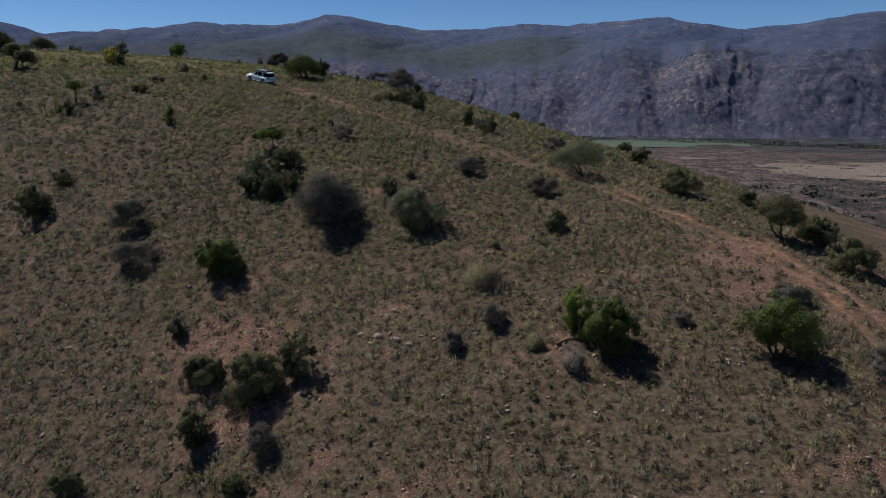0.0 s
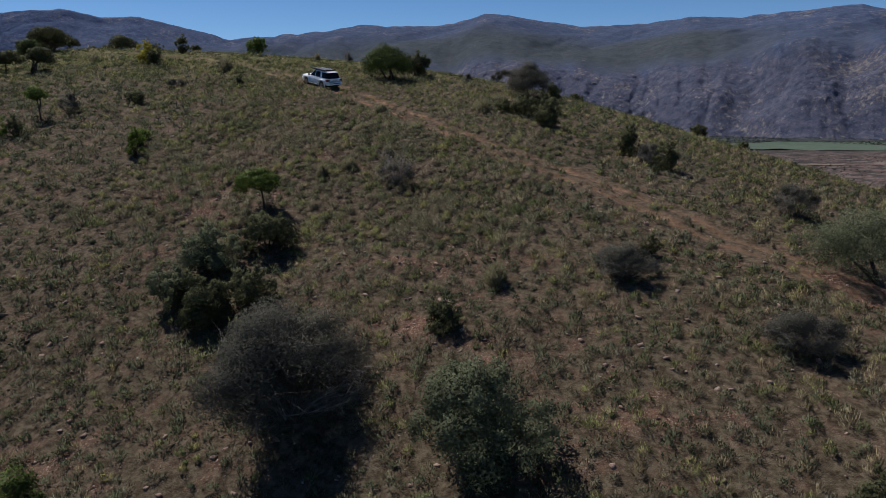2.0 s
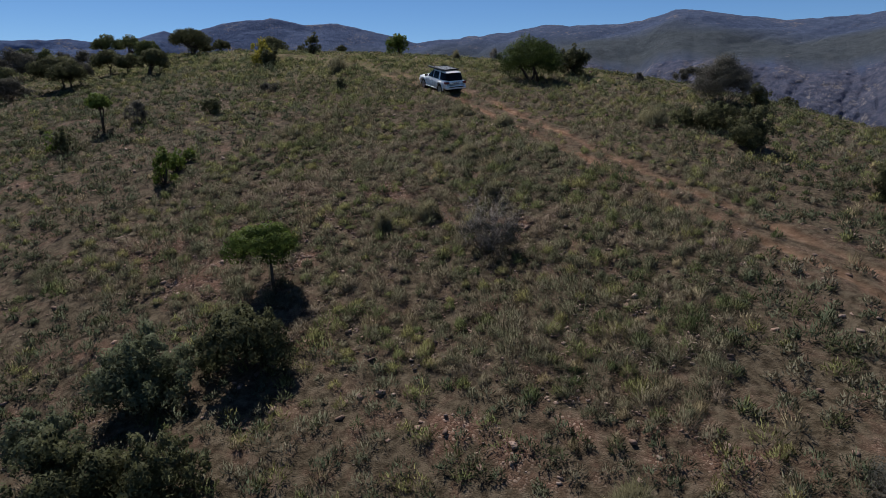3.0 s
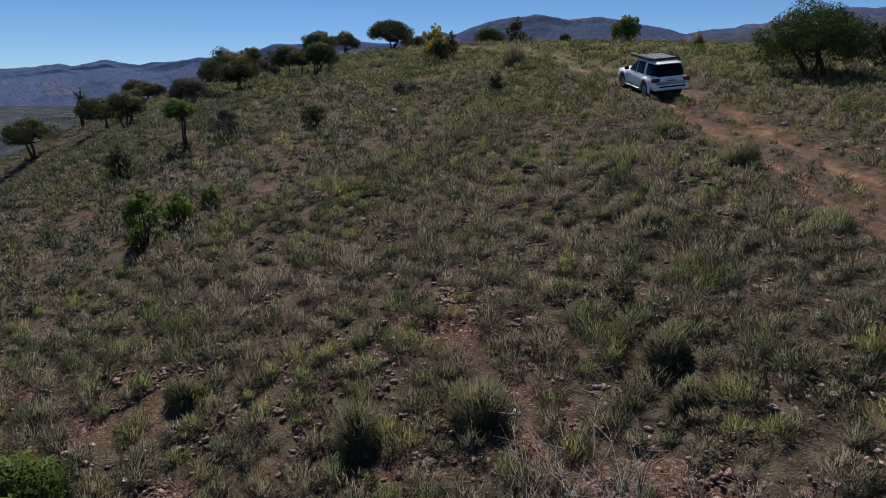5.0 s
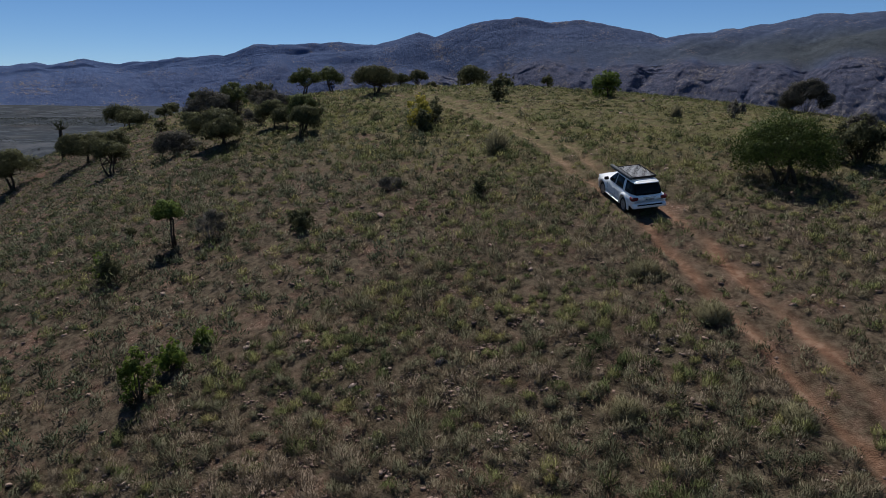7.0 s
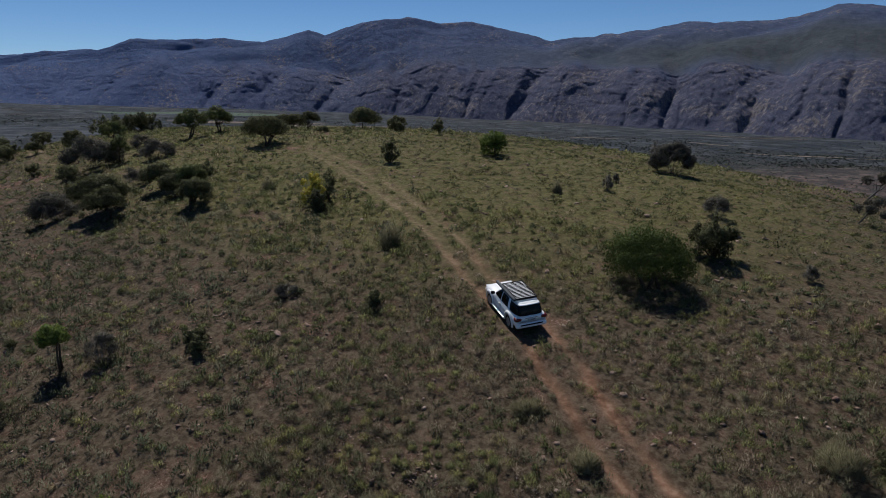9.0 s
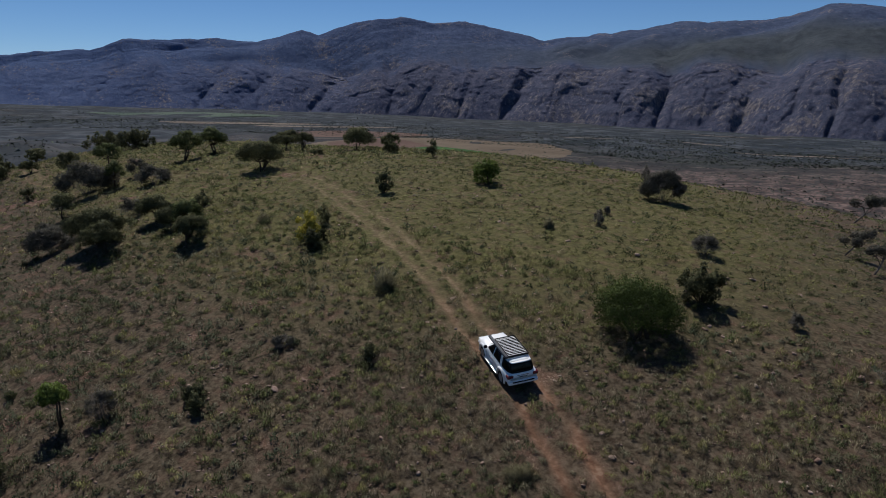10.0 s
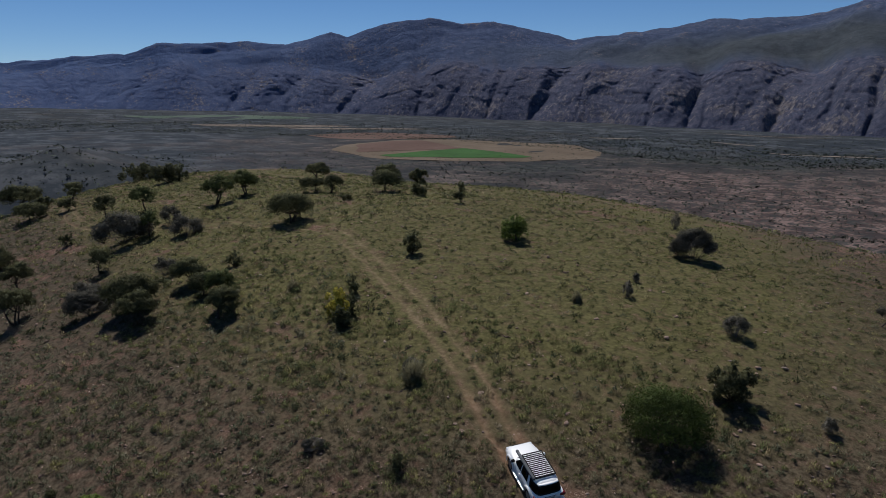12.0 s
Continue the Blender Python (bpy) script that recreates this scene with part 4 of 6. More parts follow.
def dead_bush(x, y, w, h):
    """A wide tangle of bare, crooked grey twigs."""
    root, rng, fine = begin("dead_bush", x, y, "dead grey leafless bush with a tangle of bare twigs", "bush", "grey thorn bushes")
    base, tips, width = [], [], []
    for k in range(int(20 + 26 * fine)):
        a, out = rng.uniform(0, 2 * math.pi), math.sqrt(rng.random_sample())
        p = np.array([0.05 * w * math.cos(a), 0.05 * w * math.sin(a), 0.0])
        way = np.array([0.5 * w * out * math.cos(a), 0.5 * w * out * math.sin(a), h * (1.0 - 0.5 * out ** 2)]) / 5
        thick = 0.022
        for step in range(5):
            q = p + way * rng.uniform(0.7, 1.2) + rng.normal(size=3) * 0.05 * w
            q[2] = max(q[2], 0.05)
            base.append(p)
            tips.append(q + (q - p) * 0.15)
            width.append(thick)
            for _ in range(int(2 + 3 * fine)):
                b = p + (q - p) * rng.random_sample()
                e = b + way * 0.6 + rng.normal(size=3) * 0.085 * w
                e[2] = max(e[2], 0.04)
                base.append(b)
                tips.append(e)
                width.append(thick * 0.45)
                for _ in range(2):
                    m = b + (e - b) * rng.random_sample()
                    base.append(m)
                    tips.append(m + rng.normal(size=3) * 0.06 * w)
                    width.append(0.005)
            p, thick = q, thick * 0.78
    v, f = twig_tris(rng, np.array(base), np.array(tips), np.array(width))
    v, soft = facing(v.reshape(-1, 3, 3), outward(v, w, h, rng))
    piece("brush", v, np.arange(len(v)).reshape(-1, 3), twig_pale, root, normals=soft)
    c, r = crown_lobes(rng, w, 0.0, 0.8 * h, 16, 0.8)
    v, f, soft = leaf_cloud(rng, c, r, int(800 + 4200 * fine), 0.035, 0.35, 0.1)
    piece("foliage", v, f, leaf_grey, root, "sparse grey-green leaves low down", normals=soft)
    return root


def aloe(x, y, h):
    root, rng, fine = begin("aloe", x, y, "tall dark aloe with a spiky crown on a shaggy stem", "aloe", "")
    piece("stem", *tube([(0, 0, -0.1), (0.04, 0, h * 0.4), (0, 0.03, h * 0.86)], [0.20, 0.34, 0.26], 9), bark, root, "stem wrapped in dead leaves", True)
    spikes = []
    for k in range(26):
        a, t = k * 2.4, 0.25 + 0.75 * (k % 7) / 6
        d = Vector((math.cos(a) * math.sin(t * 1.5), math.sin(a) * math.sin(t * 1.5), math.cos(t * 1.5)))
        p = Vector((0, 0.03, h * 0.86))
        spikes.append(tube([p, p + d * 0.32 * h * 0.5, p + d * 0.32 * h * 0.8 + Vector((0, 0, 0.06 * h))], [0.07, 0.05, 0.006], 5))
    piece("rosette", *join(spikes), leaf_olive, root, "grey-green pointed leaves", True)
    return root


def crooked_tree(x, y, w, h, heading, label="dark crooked thorn tree, leaning, with a sparse crown", cover=1.3):
    """A leaning trunk that forks into bare crooked limbs under a one-sided crown."""
    root, rng, fine = begin("tree", x, y, label, "tree", "trees on the hill")
    way = Vector((math.cos(radians(heading)), math.sin(radians(heading)), 0))
    thick = 0.034 * h
    knee = way * 0.22 * w + Vector((0, 0, 0.30 * h))
    fork = way * 0.30 * w + Vector((0, 0, 0.52 * h))
    stems = [tube([Vector((0, 0, -0.1)), knee * 0.5 + Vector((0.05, -0.04, 0.02)), knee, fork], [thick, thick * 0.8, thick * 0.7, thick * 0.6], 7)]
    c, r = [], []
    for k in range(9):
        a = rng.uniform(0, 2 * math.pi)
        end = fork + way * rng.uniform(-0.15, 0.45) * w + Vector((math.cos(a), math.sin(a), 0)) * 0.26 * w + Vector((0, 0, rng.uniform(0.05, 0.40) * h))
        bend = fork.lerp(end, 0.5) + Vector(rng.normal(size=3)) * 0.06 * w
        stems.append(tube([fork if k % 3 else knee, bend, end], [thick * 0.45, thick * 0.28, thick * 0.06], 5))
        if k > 1:
            q = w * rng.uniform(0.09, 0.17)
            c.append(tuple(end))
            r.append((q, q, q * 0.85))
    piece("trunk", *join(stems), bark_pale, root, "crooked grey trunk and bare limbs", True)
    size = 0.05 / fine ** 0.75
    v, f, soft = leaf_cloud(rng, c, r, foliage_count(c, r, size, fine, cover), size)
    piece("crown", v, f, leaf_grey, root, normals=soft)
    return root


crooked_tree(-14.0, 131.0, 2.6, 2.2, 20)
crooked_tree(-11.2, 125.4, 2.9, 2.3, 60)
crooked_tree(-16.8, 160.0, 4.6, 3.6, 10)
grey_bush(-31.3, 133.7, 4.8, 3.7, 3.2, "grey thorn tree with pale twisted stems and a ragged crown")
aloe(-129.1, 93.8, 5.7)
round_bush(-10.5, 30.2, 1.7, 1.3)
round_bush(-20.0, 32.2, 2.1, 1.3)
round_bush(-13.4, 33.4, 2.2, 2.0)
round_bush(-10.9, 35.5, 3.6, 2.9)
round_bush(-8.5, 36.8, 2.5, 2.7)
round_bush(-14.2, 37.4, 3.0, 1.6)
round_bush(-17.2, 41.2, 1.7, 1.3)
round_bush(28.5, 45.7, 3.5, 2.2)
round_bush(-1.8, 50.2, 4.6, 3.3, leaf_olive, "rounded grey-green bush growing on the stony slope")
round_bush(29.0, 51.7, 3.5, 2.0)
round_bush(-33.5, 55.2, 3.3, 2.4)
round_bush(-14.5, 56.3, 2.6, 2.1)
round_bush(-16.5, 56.8, 2.1, 1.9, leaf_olive, "rounded grey-green bush growing on the stony slope")
round_bush(-12.9, 57.2, 2.2, 1.7)
round_bush(-16.0, 59.5, 3.1, 2.0, leaf_olive, "rounded grey-green bush growing on the stony slope")
round_bush(-14.2, 61.5, 3.0, 1.8)
round_bush(28.2, 62.1, 1.9, 1.5)
round_bush(22.3, 62.8, 4.1, 2.3)
round_bush(23.3, 80.1, 3.0, 2.0)
round_bush(5.6, 81.3, 2.1, 2.3)
round_bush(3.3, 83.7, 2.1, 2.4)
round_bush(-3.0, 88.9, 2.9, 2.3)
round_bush(25.5, 95.5, 2.5, 1.6)
round_bush(-45.2, 98.0, 1.9, 1.7)
round_bush(-18.6, 106.4, 3.2, 2.6)
round_bush(15.5, 108.0, 1.2, 1.0)
round_bush(-141.7, 110.9, 4.2, 2.2)
round_bush(11.8, 112.4, 2.2, 1.5)
round_bush(-51.5, 112.8, 1.8, 2.5)
round_bush(-46.4, 123.5, 3.4, 2.7, leaf_green, "rounded light green bush on the grassy hilltop")
round_bush(-2.2, 125.5, 2.4, 1.3)
round_bush(-126.8, 127.8, 6.4, 3.7)
round_bush(-142.6, 129.5, 8.0, 3.7)
round_bush(-71.5, 135.9, 2.7, 1.9)
round_bush(-85.2, 151.1, 4.1, 2.9)
low_shrub(8.4, 49.6, 1.9, 1.5)
low_shrub(-4.5, 56.5, 1.5, 1.3)
low_shrub(-33.4, 59.2, 1.9, 1.4)
low_shrub(3.7, 64.9, 1.1, 1.1)
low_shrub(-40.0, 73.8, 1.4, 1.6)
low_shrub(-47.4, 77.2, 0.7, 0.5)
low_shrub(4.7, 79.8, 0.6, 0.5)
low_shrub(-35.0, 81.3, 1.2, 1.1)
low_shrub(-36.1, 81.8, 1.4, 0.9)
low_shrub(-30.4, 88.8, 1.1, 1.0)
low_shrub(-7.2, 91.7, 1.5, 1.3)
low_shrub(-5.3, 92.1, 3.0, 1.8)
low_shrub(-46.1, 100.0, 1.1, 2.0)
low_shrub(-103.4, 100.3, 1.9, 1.9)
low_shrub(-66.3, 102.2, 1.8, 1.5)
low_shrub(-49.2, 102.9, 1.4, 1.8)
low_shrub(-4.2, 106.6, 2.4, 1.8)
low_shrub(-75.6, 125.8, 1.5, 0.8)
low_shrub(-67.8, 140.6, 1.8, 2.3)
dead_bush(7.1, 34.1, 1.4, 1.5)
dead_bush(-10.3, 69.8, 2.6, 2.3)
flat_tree(-19.8, 99.4, 5.0, 3.7, leaf_deep, "dense dark green tree with a low rounded crown near the track", 0.14, 5.0, 22)
round_bush(17.9, 34.2, 4.6, 3.4, leaf_deep, "rounded leafy green bush growing on the stony slope", "bush", 1.2)
round_bush(9.5, 35.4, 3.4, 3.1, leaf_deep, "rounded leafy green bush growing on the stony slope", "bush", 1.2)
round_bush(-16.2, 46.2, 3.9, 3.0, leaf_deep, "rounded leafy green bush growing on the stony slope", "bush", 1.2)
sprig_shrub(5.2, 36.3, 1.3, 1.0)
sprig_shrub(2.6, 42.5, 2.7, 1.8)
sprig_shrub(3.5, 47.2, 1.1, 0.7)
sprig_shrub(-9.0, 54.4, 3.1, 2.0)
sprig_shrub(-3.0, 60.0, 1.3, 1.1)
sprig_shrub(-18.9, 68.5, 0.7, 0.6)
sprig_shrub(-11.4, 73.9, 0.7, 0.6)
sprig_shrub(-15.5, 79.1, 0.9, 0.7)
sprig_shrub(-12.3, 81.9, 1.0, 0.6)
sprig_shrub(-16.1, 84.9, 1.4, 0.8)
sprig_shrub(-19.4, 86.2, 1.4, 0.75)
sprig_shrub(-8.8, 90.5, 2.1, 1.3)
sprig_shrub(-35.4, 95.5, 1.7, 1.9)
sprig_shrub(-54.8, 100.8, 1.2, 1.1)
sprig_shrub(-33.0, 112.6, 1.0, 1.1)
grey_bush(-9.4, 32.4, 2.2, 1.5)
grey_bush(22.8, 32.8, 1.7, 2.2)
grey_bush(0.5, 36.9, 1.5, 1.2)
grey_bush(13.9, 37.7, 1.5, 0.9)
grey_bush(3.0, 38.7, 2.0, 1.3)
grey_bush(21.4, 40.1, 2.8, 1.3)
grey_bush(-22.5, 48.5, 3.8, 2.1)
grey_bush(-8.8, 51.8, 6.6, 3.9, 3.4)
grey_bush(-24.7, 52.7, 3.5, 2.4)
grey_bush(8.4, 57.5, 3.2, 1.5)
grey_bush(2.4, 62.0, 3.4, 1.5)
sprig_shrub(-14.8, 69.8, 0.7, 1.1)
sprig_shrub(-13.7, 71.4, 1.0, 0.9)
grey_bush(12.3, 74.8, 3.0, 2.4)
sprig_shrub(-12.3, 74.7, 1.0, 0.8)
grey_bush(-39.5, 78.6, 1.7, 2.0)
grey_bush(4.5, 82.7, 2.0, 1.9)
grey_bush(-35.8, 87.4, 1.6, 0.8)
grey_bush(-73.3, 90.6, 4.9, 2.6)
grey_bush(-77.5, 92.2, 4.4, 2.1)
grey_bush(-36.2, 96.2, 1.5, 1.3)
grey_bush(-72.6, 98.2, 3.0, 2.3)
grey_bush(-91.2, 102.5, 7.2, 5.0)
grey_bush(-6.1, 103.5, 5.6, 4.0)
grey_bush(-82.8, 106.5, 4.4, 2.5)
grey_bush(-13.2, 107.2, 1.0, 1.1)
grey_bush(-90.7, 108.8, 3.6, 2.8)
grey_bush(-21.3, 115.6, 2.5, 2.1)
grey_bush(-30.6, 116.9, 1.1, 1.7)
grey_bush(-31.7, 120.9, 0.8, 1.0)
grey_bush(5.6, 123.3, 2.5, 0.9)
grey_bush(-39.2, 148.8, 1.3, 2.9)
flat_tree(13.3, 64.9, 6.3, 3.4, leaf_olive, "olive green tree with a low sprawling crown below the track", 0.20, 1.2)
flat_tree(26.2, 51.1, 3.9, 3.5)
flat_tree(-126.5, 85.8, 9.6, 6.5)
flat_tree(-83.7, 87.3, 4.7, 4.1)
flat_tree(-94.0, 90.9, 4.0, 4.3)
flat_tree(-64.4, 91.5, 4.1, 2.9)
flat_tree(-67.3, 92.5, 5.3, 3.4)
flat_tree(-111.1, 92.6, 8.4, 4.2)
flat_tree(-56.6, 94.3, 3.1, 3.1)
flat_tree(-83.9, 96.2, 3.1, 3.3)
flat_tree(-62.9, 96.6, 3.2, 2.6)
flat_tree(-66.5, 97.4, 3.8, 2.8)
flat_tree(-131.3, 105.2, 6.1, 3.2)
flat_tree(-108.7, 108.2, 3.8, 4.1)
flat_tree(-126.6, 109.7, 3.5, 2.2)
flat_tree(-149.6, 110.6, 8.2, 4.9)
flat_tree(-72.1, 113.8, 6.1, 3.7)
flat_tree(-138.5, 115.1, 2.8, 2.2)
flat_tree(-144.1, 117.4, 4.5, 2.8)
flat_tree(-85.2, 128.3, 4.3, 2.5)
flat_tree(-82.5, 129.2, 3.6, 2.8)
flat_tree(-62.8, 134.6, 1.8, 1.5)
flat_tree(-77.5, 135.1, 5.3, 3.1)
flat_tree(-86.4, 144.4, 4.9, 3.4)
flat_tree(-109.7, 148.6, 5.5, 3.3)
flat_tree(-16.1, 64.9, 2.5, 2.3, leaf_green, "bright green thorn tree with a spreading crown on the hillside", 0.5)
flat_tree(-40.9, 77.2, 1.8, 2.6, leaf_green, "bright green thorn tree with a spreading crown on the hillside", 0.5)
flat_tree(-58.4, 95.8, 2.8, 3.8, leaf_moss, "olive green thorn tree with a spreading crown on the hilltop", 0.36)
flat_tree(-88.5, 104.6, 2.7, 3.6, leaf_moss, "olive green thorn tree with a spreading crown on the hilltop", 0.36)
flat_tree(-104.0, 111.9, 3.9, 4.2, leaf_moss, "olive green thorn tree with a spreading crown on the hilltop", 0.36)
flat_tree(-92.7, 116.7, 4.9, 4.3, leaf_moss, "olive green thorn tree with a spreading crown on the hilltop", 0.36)
flat_tree(-94.1, 122.5, 5.5, 3.8, leaf_moss, "olive green thorn tree with a spreading crown on the hilltop", 0.36)
round_bush(7.7, 36.8, 2.4, 2.8, leaf_yellow, "light yellow-green leafy bush on the slope", "bush", 0.8)
round_bush(-28.1, 70.9, 1.4, 1.9, leaf_yellow, "light yellow-green leafy bush on the slope", "bush", 0.8)
round_bush(-28.8, 72.2, 1.2, 1.2, leaf_yellow, "light yellow-green leafy bush on the slope", "bush", 0.8)
round_bush(-29.3, 73.6, 0.8, 0.7, leaf_yellow, "light yellow-green leafy bush on the slope", "bush", 0.8)
round_bush(-41.1, 73.7, 0.9, 1.5, leaf_yellow, "light yellow-green leafy bush on the slope", "bush", 0.8)
round_bush(-46.6, 98.9, 2.3, 2.7, leaf_flower, "bush with yellow flowering tips near the track", "bush", 0.8)


def rock(x, y, s, tall, seed):
    """An angular boulder, bedded in the soil."""
    rng = np.random.RandomState(seed)
    bm = bmesh.new()
    bmesh.ops.create_icosphere(bm, subdivisions=1, radius=1.0)
    stretch = Vector((s * rng.uniform(0.9, 1.2), s * rng.uniform(0.55, 0.9), s * tall))
    for v in bm.verts:
        k = rng.uniform(0.72, 1.12)
        v.co = Vector((v.co.x * stretch.x, v.co.y * stretch.y, v.co.z * stretch.z)) * k
    bmesh.ops.bevel(bm, geom=list(bm.edges), offset=0.05 * s, segments=1, affect="EDGES")
    me = bpy.data.meshes.new("rock")
    bm.to_mesh(me)
    bm.free()
    me.materials.append(stone)
    ob = new("rock", me)
    ob.matrix_basis = pose(x, y, at_ground(x, y) + 0.28 * s * tall, rng.uniform(-12, 12), rng.uniform(-12, 12), rng.uniform(0, 360))
    return tagged(ob, "pale angular rock lying on the stony slope" if tall > 0.4 else "flat pale slab of rock in the red soil", "rock", "loose rocks on the slope")


for k, (x, y, s, tall) in enumerate((
    (-9.4, 103.7, 0.33, 0.6), (-24.8, 111.2, 0.28, 0.6), (-25.1, 97.5, 0.22, 0.6), (-23.8, 98.1, 0.18, 0.6), (-17.2, 103.7, 0.18, 0.6), (-19.4, 96.0, 0.15, 0.6),
    (-14.4, 99.2, 0.15, 0.6), (-17.8, 90.7, 0.20, 0.5), (-16.8, 89.6, 0.24, 0.5), (-15.4, 101.3, 0.21, 0.5), (-31.0, 97.0, 0.24, 0.3), (-28.8, 120.1, 0.27, 0.7),
    (-13.0, 100.8, 0.15, 0.6), (-29.5, 93.2, 0.25, 0.8), (-30.3, 93.6, 0.18, 0.6), (-32.9, 84.4, 0.32, 0.3), (-33.4, 84.4, 0.16, 0.3), (-38.4, 78.1, 0.14, 0.6),
    (3.6, 68.7, 0.20, 0.8), (3.9, 68.0, 0.24, 0.4), (6.4, 63.2, 0.18, 0.6), (5.1, 67.6, 0.23, 0.3), (1.1, 70.8, 0.11, 0.6), (5.9, 76.2, 0.12, 0.8),
    (-4.9, 58.5, 0.43, 0.2), (-25.5, 98.4, 0.23, 0.6), (-17.3, 71.8, 0.12, 0.6), (-16.0, 73.5, 0.09, 0.5), (-15.7, 71.9, 0.08, 0.6), (-5.0, 39.0, 0.26, 0.6),
    (-3.9, 38.6, 0.34, 0.7), (-2.8, 38.1, 0.41, 0.6), (-2.0, 37.7, 0.26, 0.6), (-4.3, 38.1, 0.22, 0.7), (-1.3, 38.2, 0.22, 0.6), (-3.2, 38.7, 0.23, 0.7),
    (-0.5, 37.7, 0.18, 0.6), (-29.5, 93.2, 0.25, 0.6))):
    rock(x, y, s, tall, 300 + k)


def fallen_branch(x, y, length, heading):
    root = new("fallen_branch")
    root.matrix_basis = pose(x, y, at_ground(x, y) + 0.10, 0, 0, heading)
    tagged(root, "weathered brown fallen branch beside a green bush", "branch")
    piece("stem", *tube([(0, 0, 0), (0.35 * length, 0.08, 0.16), (0.7 * length, -0.05, 0.22), (length, 0.12, 0.02)], [0.10, 0.085, 0.06, 0.03], 8), dead_wood, root, "dry bark-brown stem", True)
    for u, a, r in ((0.4, 0.5, 0.035), (0.62, -0.5, 0.03), (0.8, 0.35, 0.022)):
        piece("twig", *tube([(u * length, 0, 0.18), (u * length + 0.25, a * 0.6, 0.32), (u * length + 0.4, a, 0.30)], [r, r * 0.7, 0.008], 6), dead_wood, root, smooth=True)
    return root


dead_wood = material("dead_wood", [(0.13, 0.075, 0.045), (0.20, 0.120, 0.075), (0.27, 0.180, 0.120)], 3, 30, 0.9, 0.6, 20)
fallen_branch(6.4, 36.1, 2.2, 25)

# ---- the car ----
car_white = plain("car_white", (0.82, 0.82, 0.81), 0.4, 0.0, 0.4)
car_glass = plain("car_glass", (0.006, 0.007, 0.008), 0.12)
car_glass.node_tree.nodes["Principled BSDF"].inputs["Specular IOR Level"].default_value = 0.25
car_black = plain("car_black", (0.012, 0.012, 0.013), 0.75)
car_black.node_tree.nodes["Principled BSDF"].inputs["Specular IOR Level"].default_value = 0.05
rubber = plain("rubber", (0.025, 0.024, 0.023), 0.85)
alloy = plain("alloy", (0.50, 0.49, 0.46), 0.4, 0.7)
slat_grey = plain("slat_grey", (0.55, 0.56, 0.58), 0.45, 0.3)
bag_grey = material("bag_grey", [(0.07, 0.075, 0.08), (0.10, 0.105, 0.11), (0.14, 0.145, 0.15)], 4, 30, 0.8, 0.3)
step_silver = plain("step_silver", (0.62, 0.62, 0.61), 0.35, 0.6)
lamp_red = plain("lamp_red", (0.13, 0.009, 0.012), 0.25)
lamp_clear = plain("lamp_clear", (0.70, 0.72, 0.74), 0.1)
plate_white = plain("plate_white", (0.55, 0.56, 0.54), 0.5)
ink = plain("ink", (0.05, 0.06, 0.08), 0.6)
chrome = plain("chrome", (0.6, 0.6, 0.6), 0.2, 0.9)
seam = plain("seam", (0.10, 0.10, 0.10), 0.7)


def box_bm(x0, x1, y0, y1, z0, z1, soft=0.0, bm=None):
    bm = bm or bmesh.new()
    made = bmesh.ops.create_cube(bm, size=1.0)["verts"]
    for v in made:
        v.co = Vector(((x0 + x1) / 2 + v.co.x * (x1 - x0), (y0 + y1) / 2 + v.co.y * (y1 - y0), (z0 + z1) / 2 + v.co.z * (z1 - z0)))
    if soft:
        edges = list({e for v in made for e in v.link_edges})
        bmesh.ops.bevel(bm, geom=edges, offset=soft, segments=2, affect="EDGES", profile=0.6)
    return bm


def loft(stations, closed_ends=True):
    """A skin over rings of equal length, one ring a station."""
    bm = bmesh.new()
    rings = [[bm.verts.new(p) for p in ring] for ring in stations]
    n = len(rings[0])
    for a, b in zip(rings, rings[1:]):
        for k in range(n):
            bm.faces.new((a[k], a[(k + 1) % n], b[(k + 1) % n], b[k]))
    if closed_ends:
        bm.faces.new(rings[0][::-1])
        bm.faces.new(rings[-1])
    bmesh.ops.recalc_face_normals(bm, faces=bm.faces)
    return bm


def panel(points, thick):
    """A flat plate over the corner points, a little thick, its face outwards as the points turn."""
    bm = bmesh.new()
    pts = [Vector(p) for p in points]
    n = (pts[1] - pts[0]).cross(pts[2] - pts[1]).normalized()
    top = [bm.verts.new(p + n * thick) for p in pts]
    low = [bm.verts.new(p - n * thick) for p in pts]
    bm.faces.new(top)
    bm.faces.new(low[::-1])
    k = len(pts)
    for i in range(k):
        bm.faces.new((low[i], low[(i + 1) % k], top[(i + 1) % k], top[i]))
    return bm


def half_ring(x, low, belt, w_low, w_mid, w_belt):
    side = [(w_low * 0.6, low), (w_low * 0.93, low + 0.01), (w_low, low + 0.05), (w_mid * 0.985, low + 0.15), (w_mid, low + 0.24), (w_mid * 1.005, low + (belt - low) * 0.62), (w_mid * 0.985, belt - 0.15), (w_mid * 0.95, belt - 0.08), (w_belt, belt - 0.03), (w_belt * 0.92, belt + 0.005), (w_belt * 0.75, belt + 0.025), (w_belt * 0.4, belt + 0.04)]
    return [(x, y, z) for y, z in side] + [(x, -y, z) for y, z in side[::-1]]


AXLE_F, AXLE_R, TYRE = 1.42, -1.33, 0.385
CABIN_LOW, CABIN_TOP = 1.10, 1.76
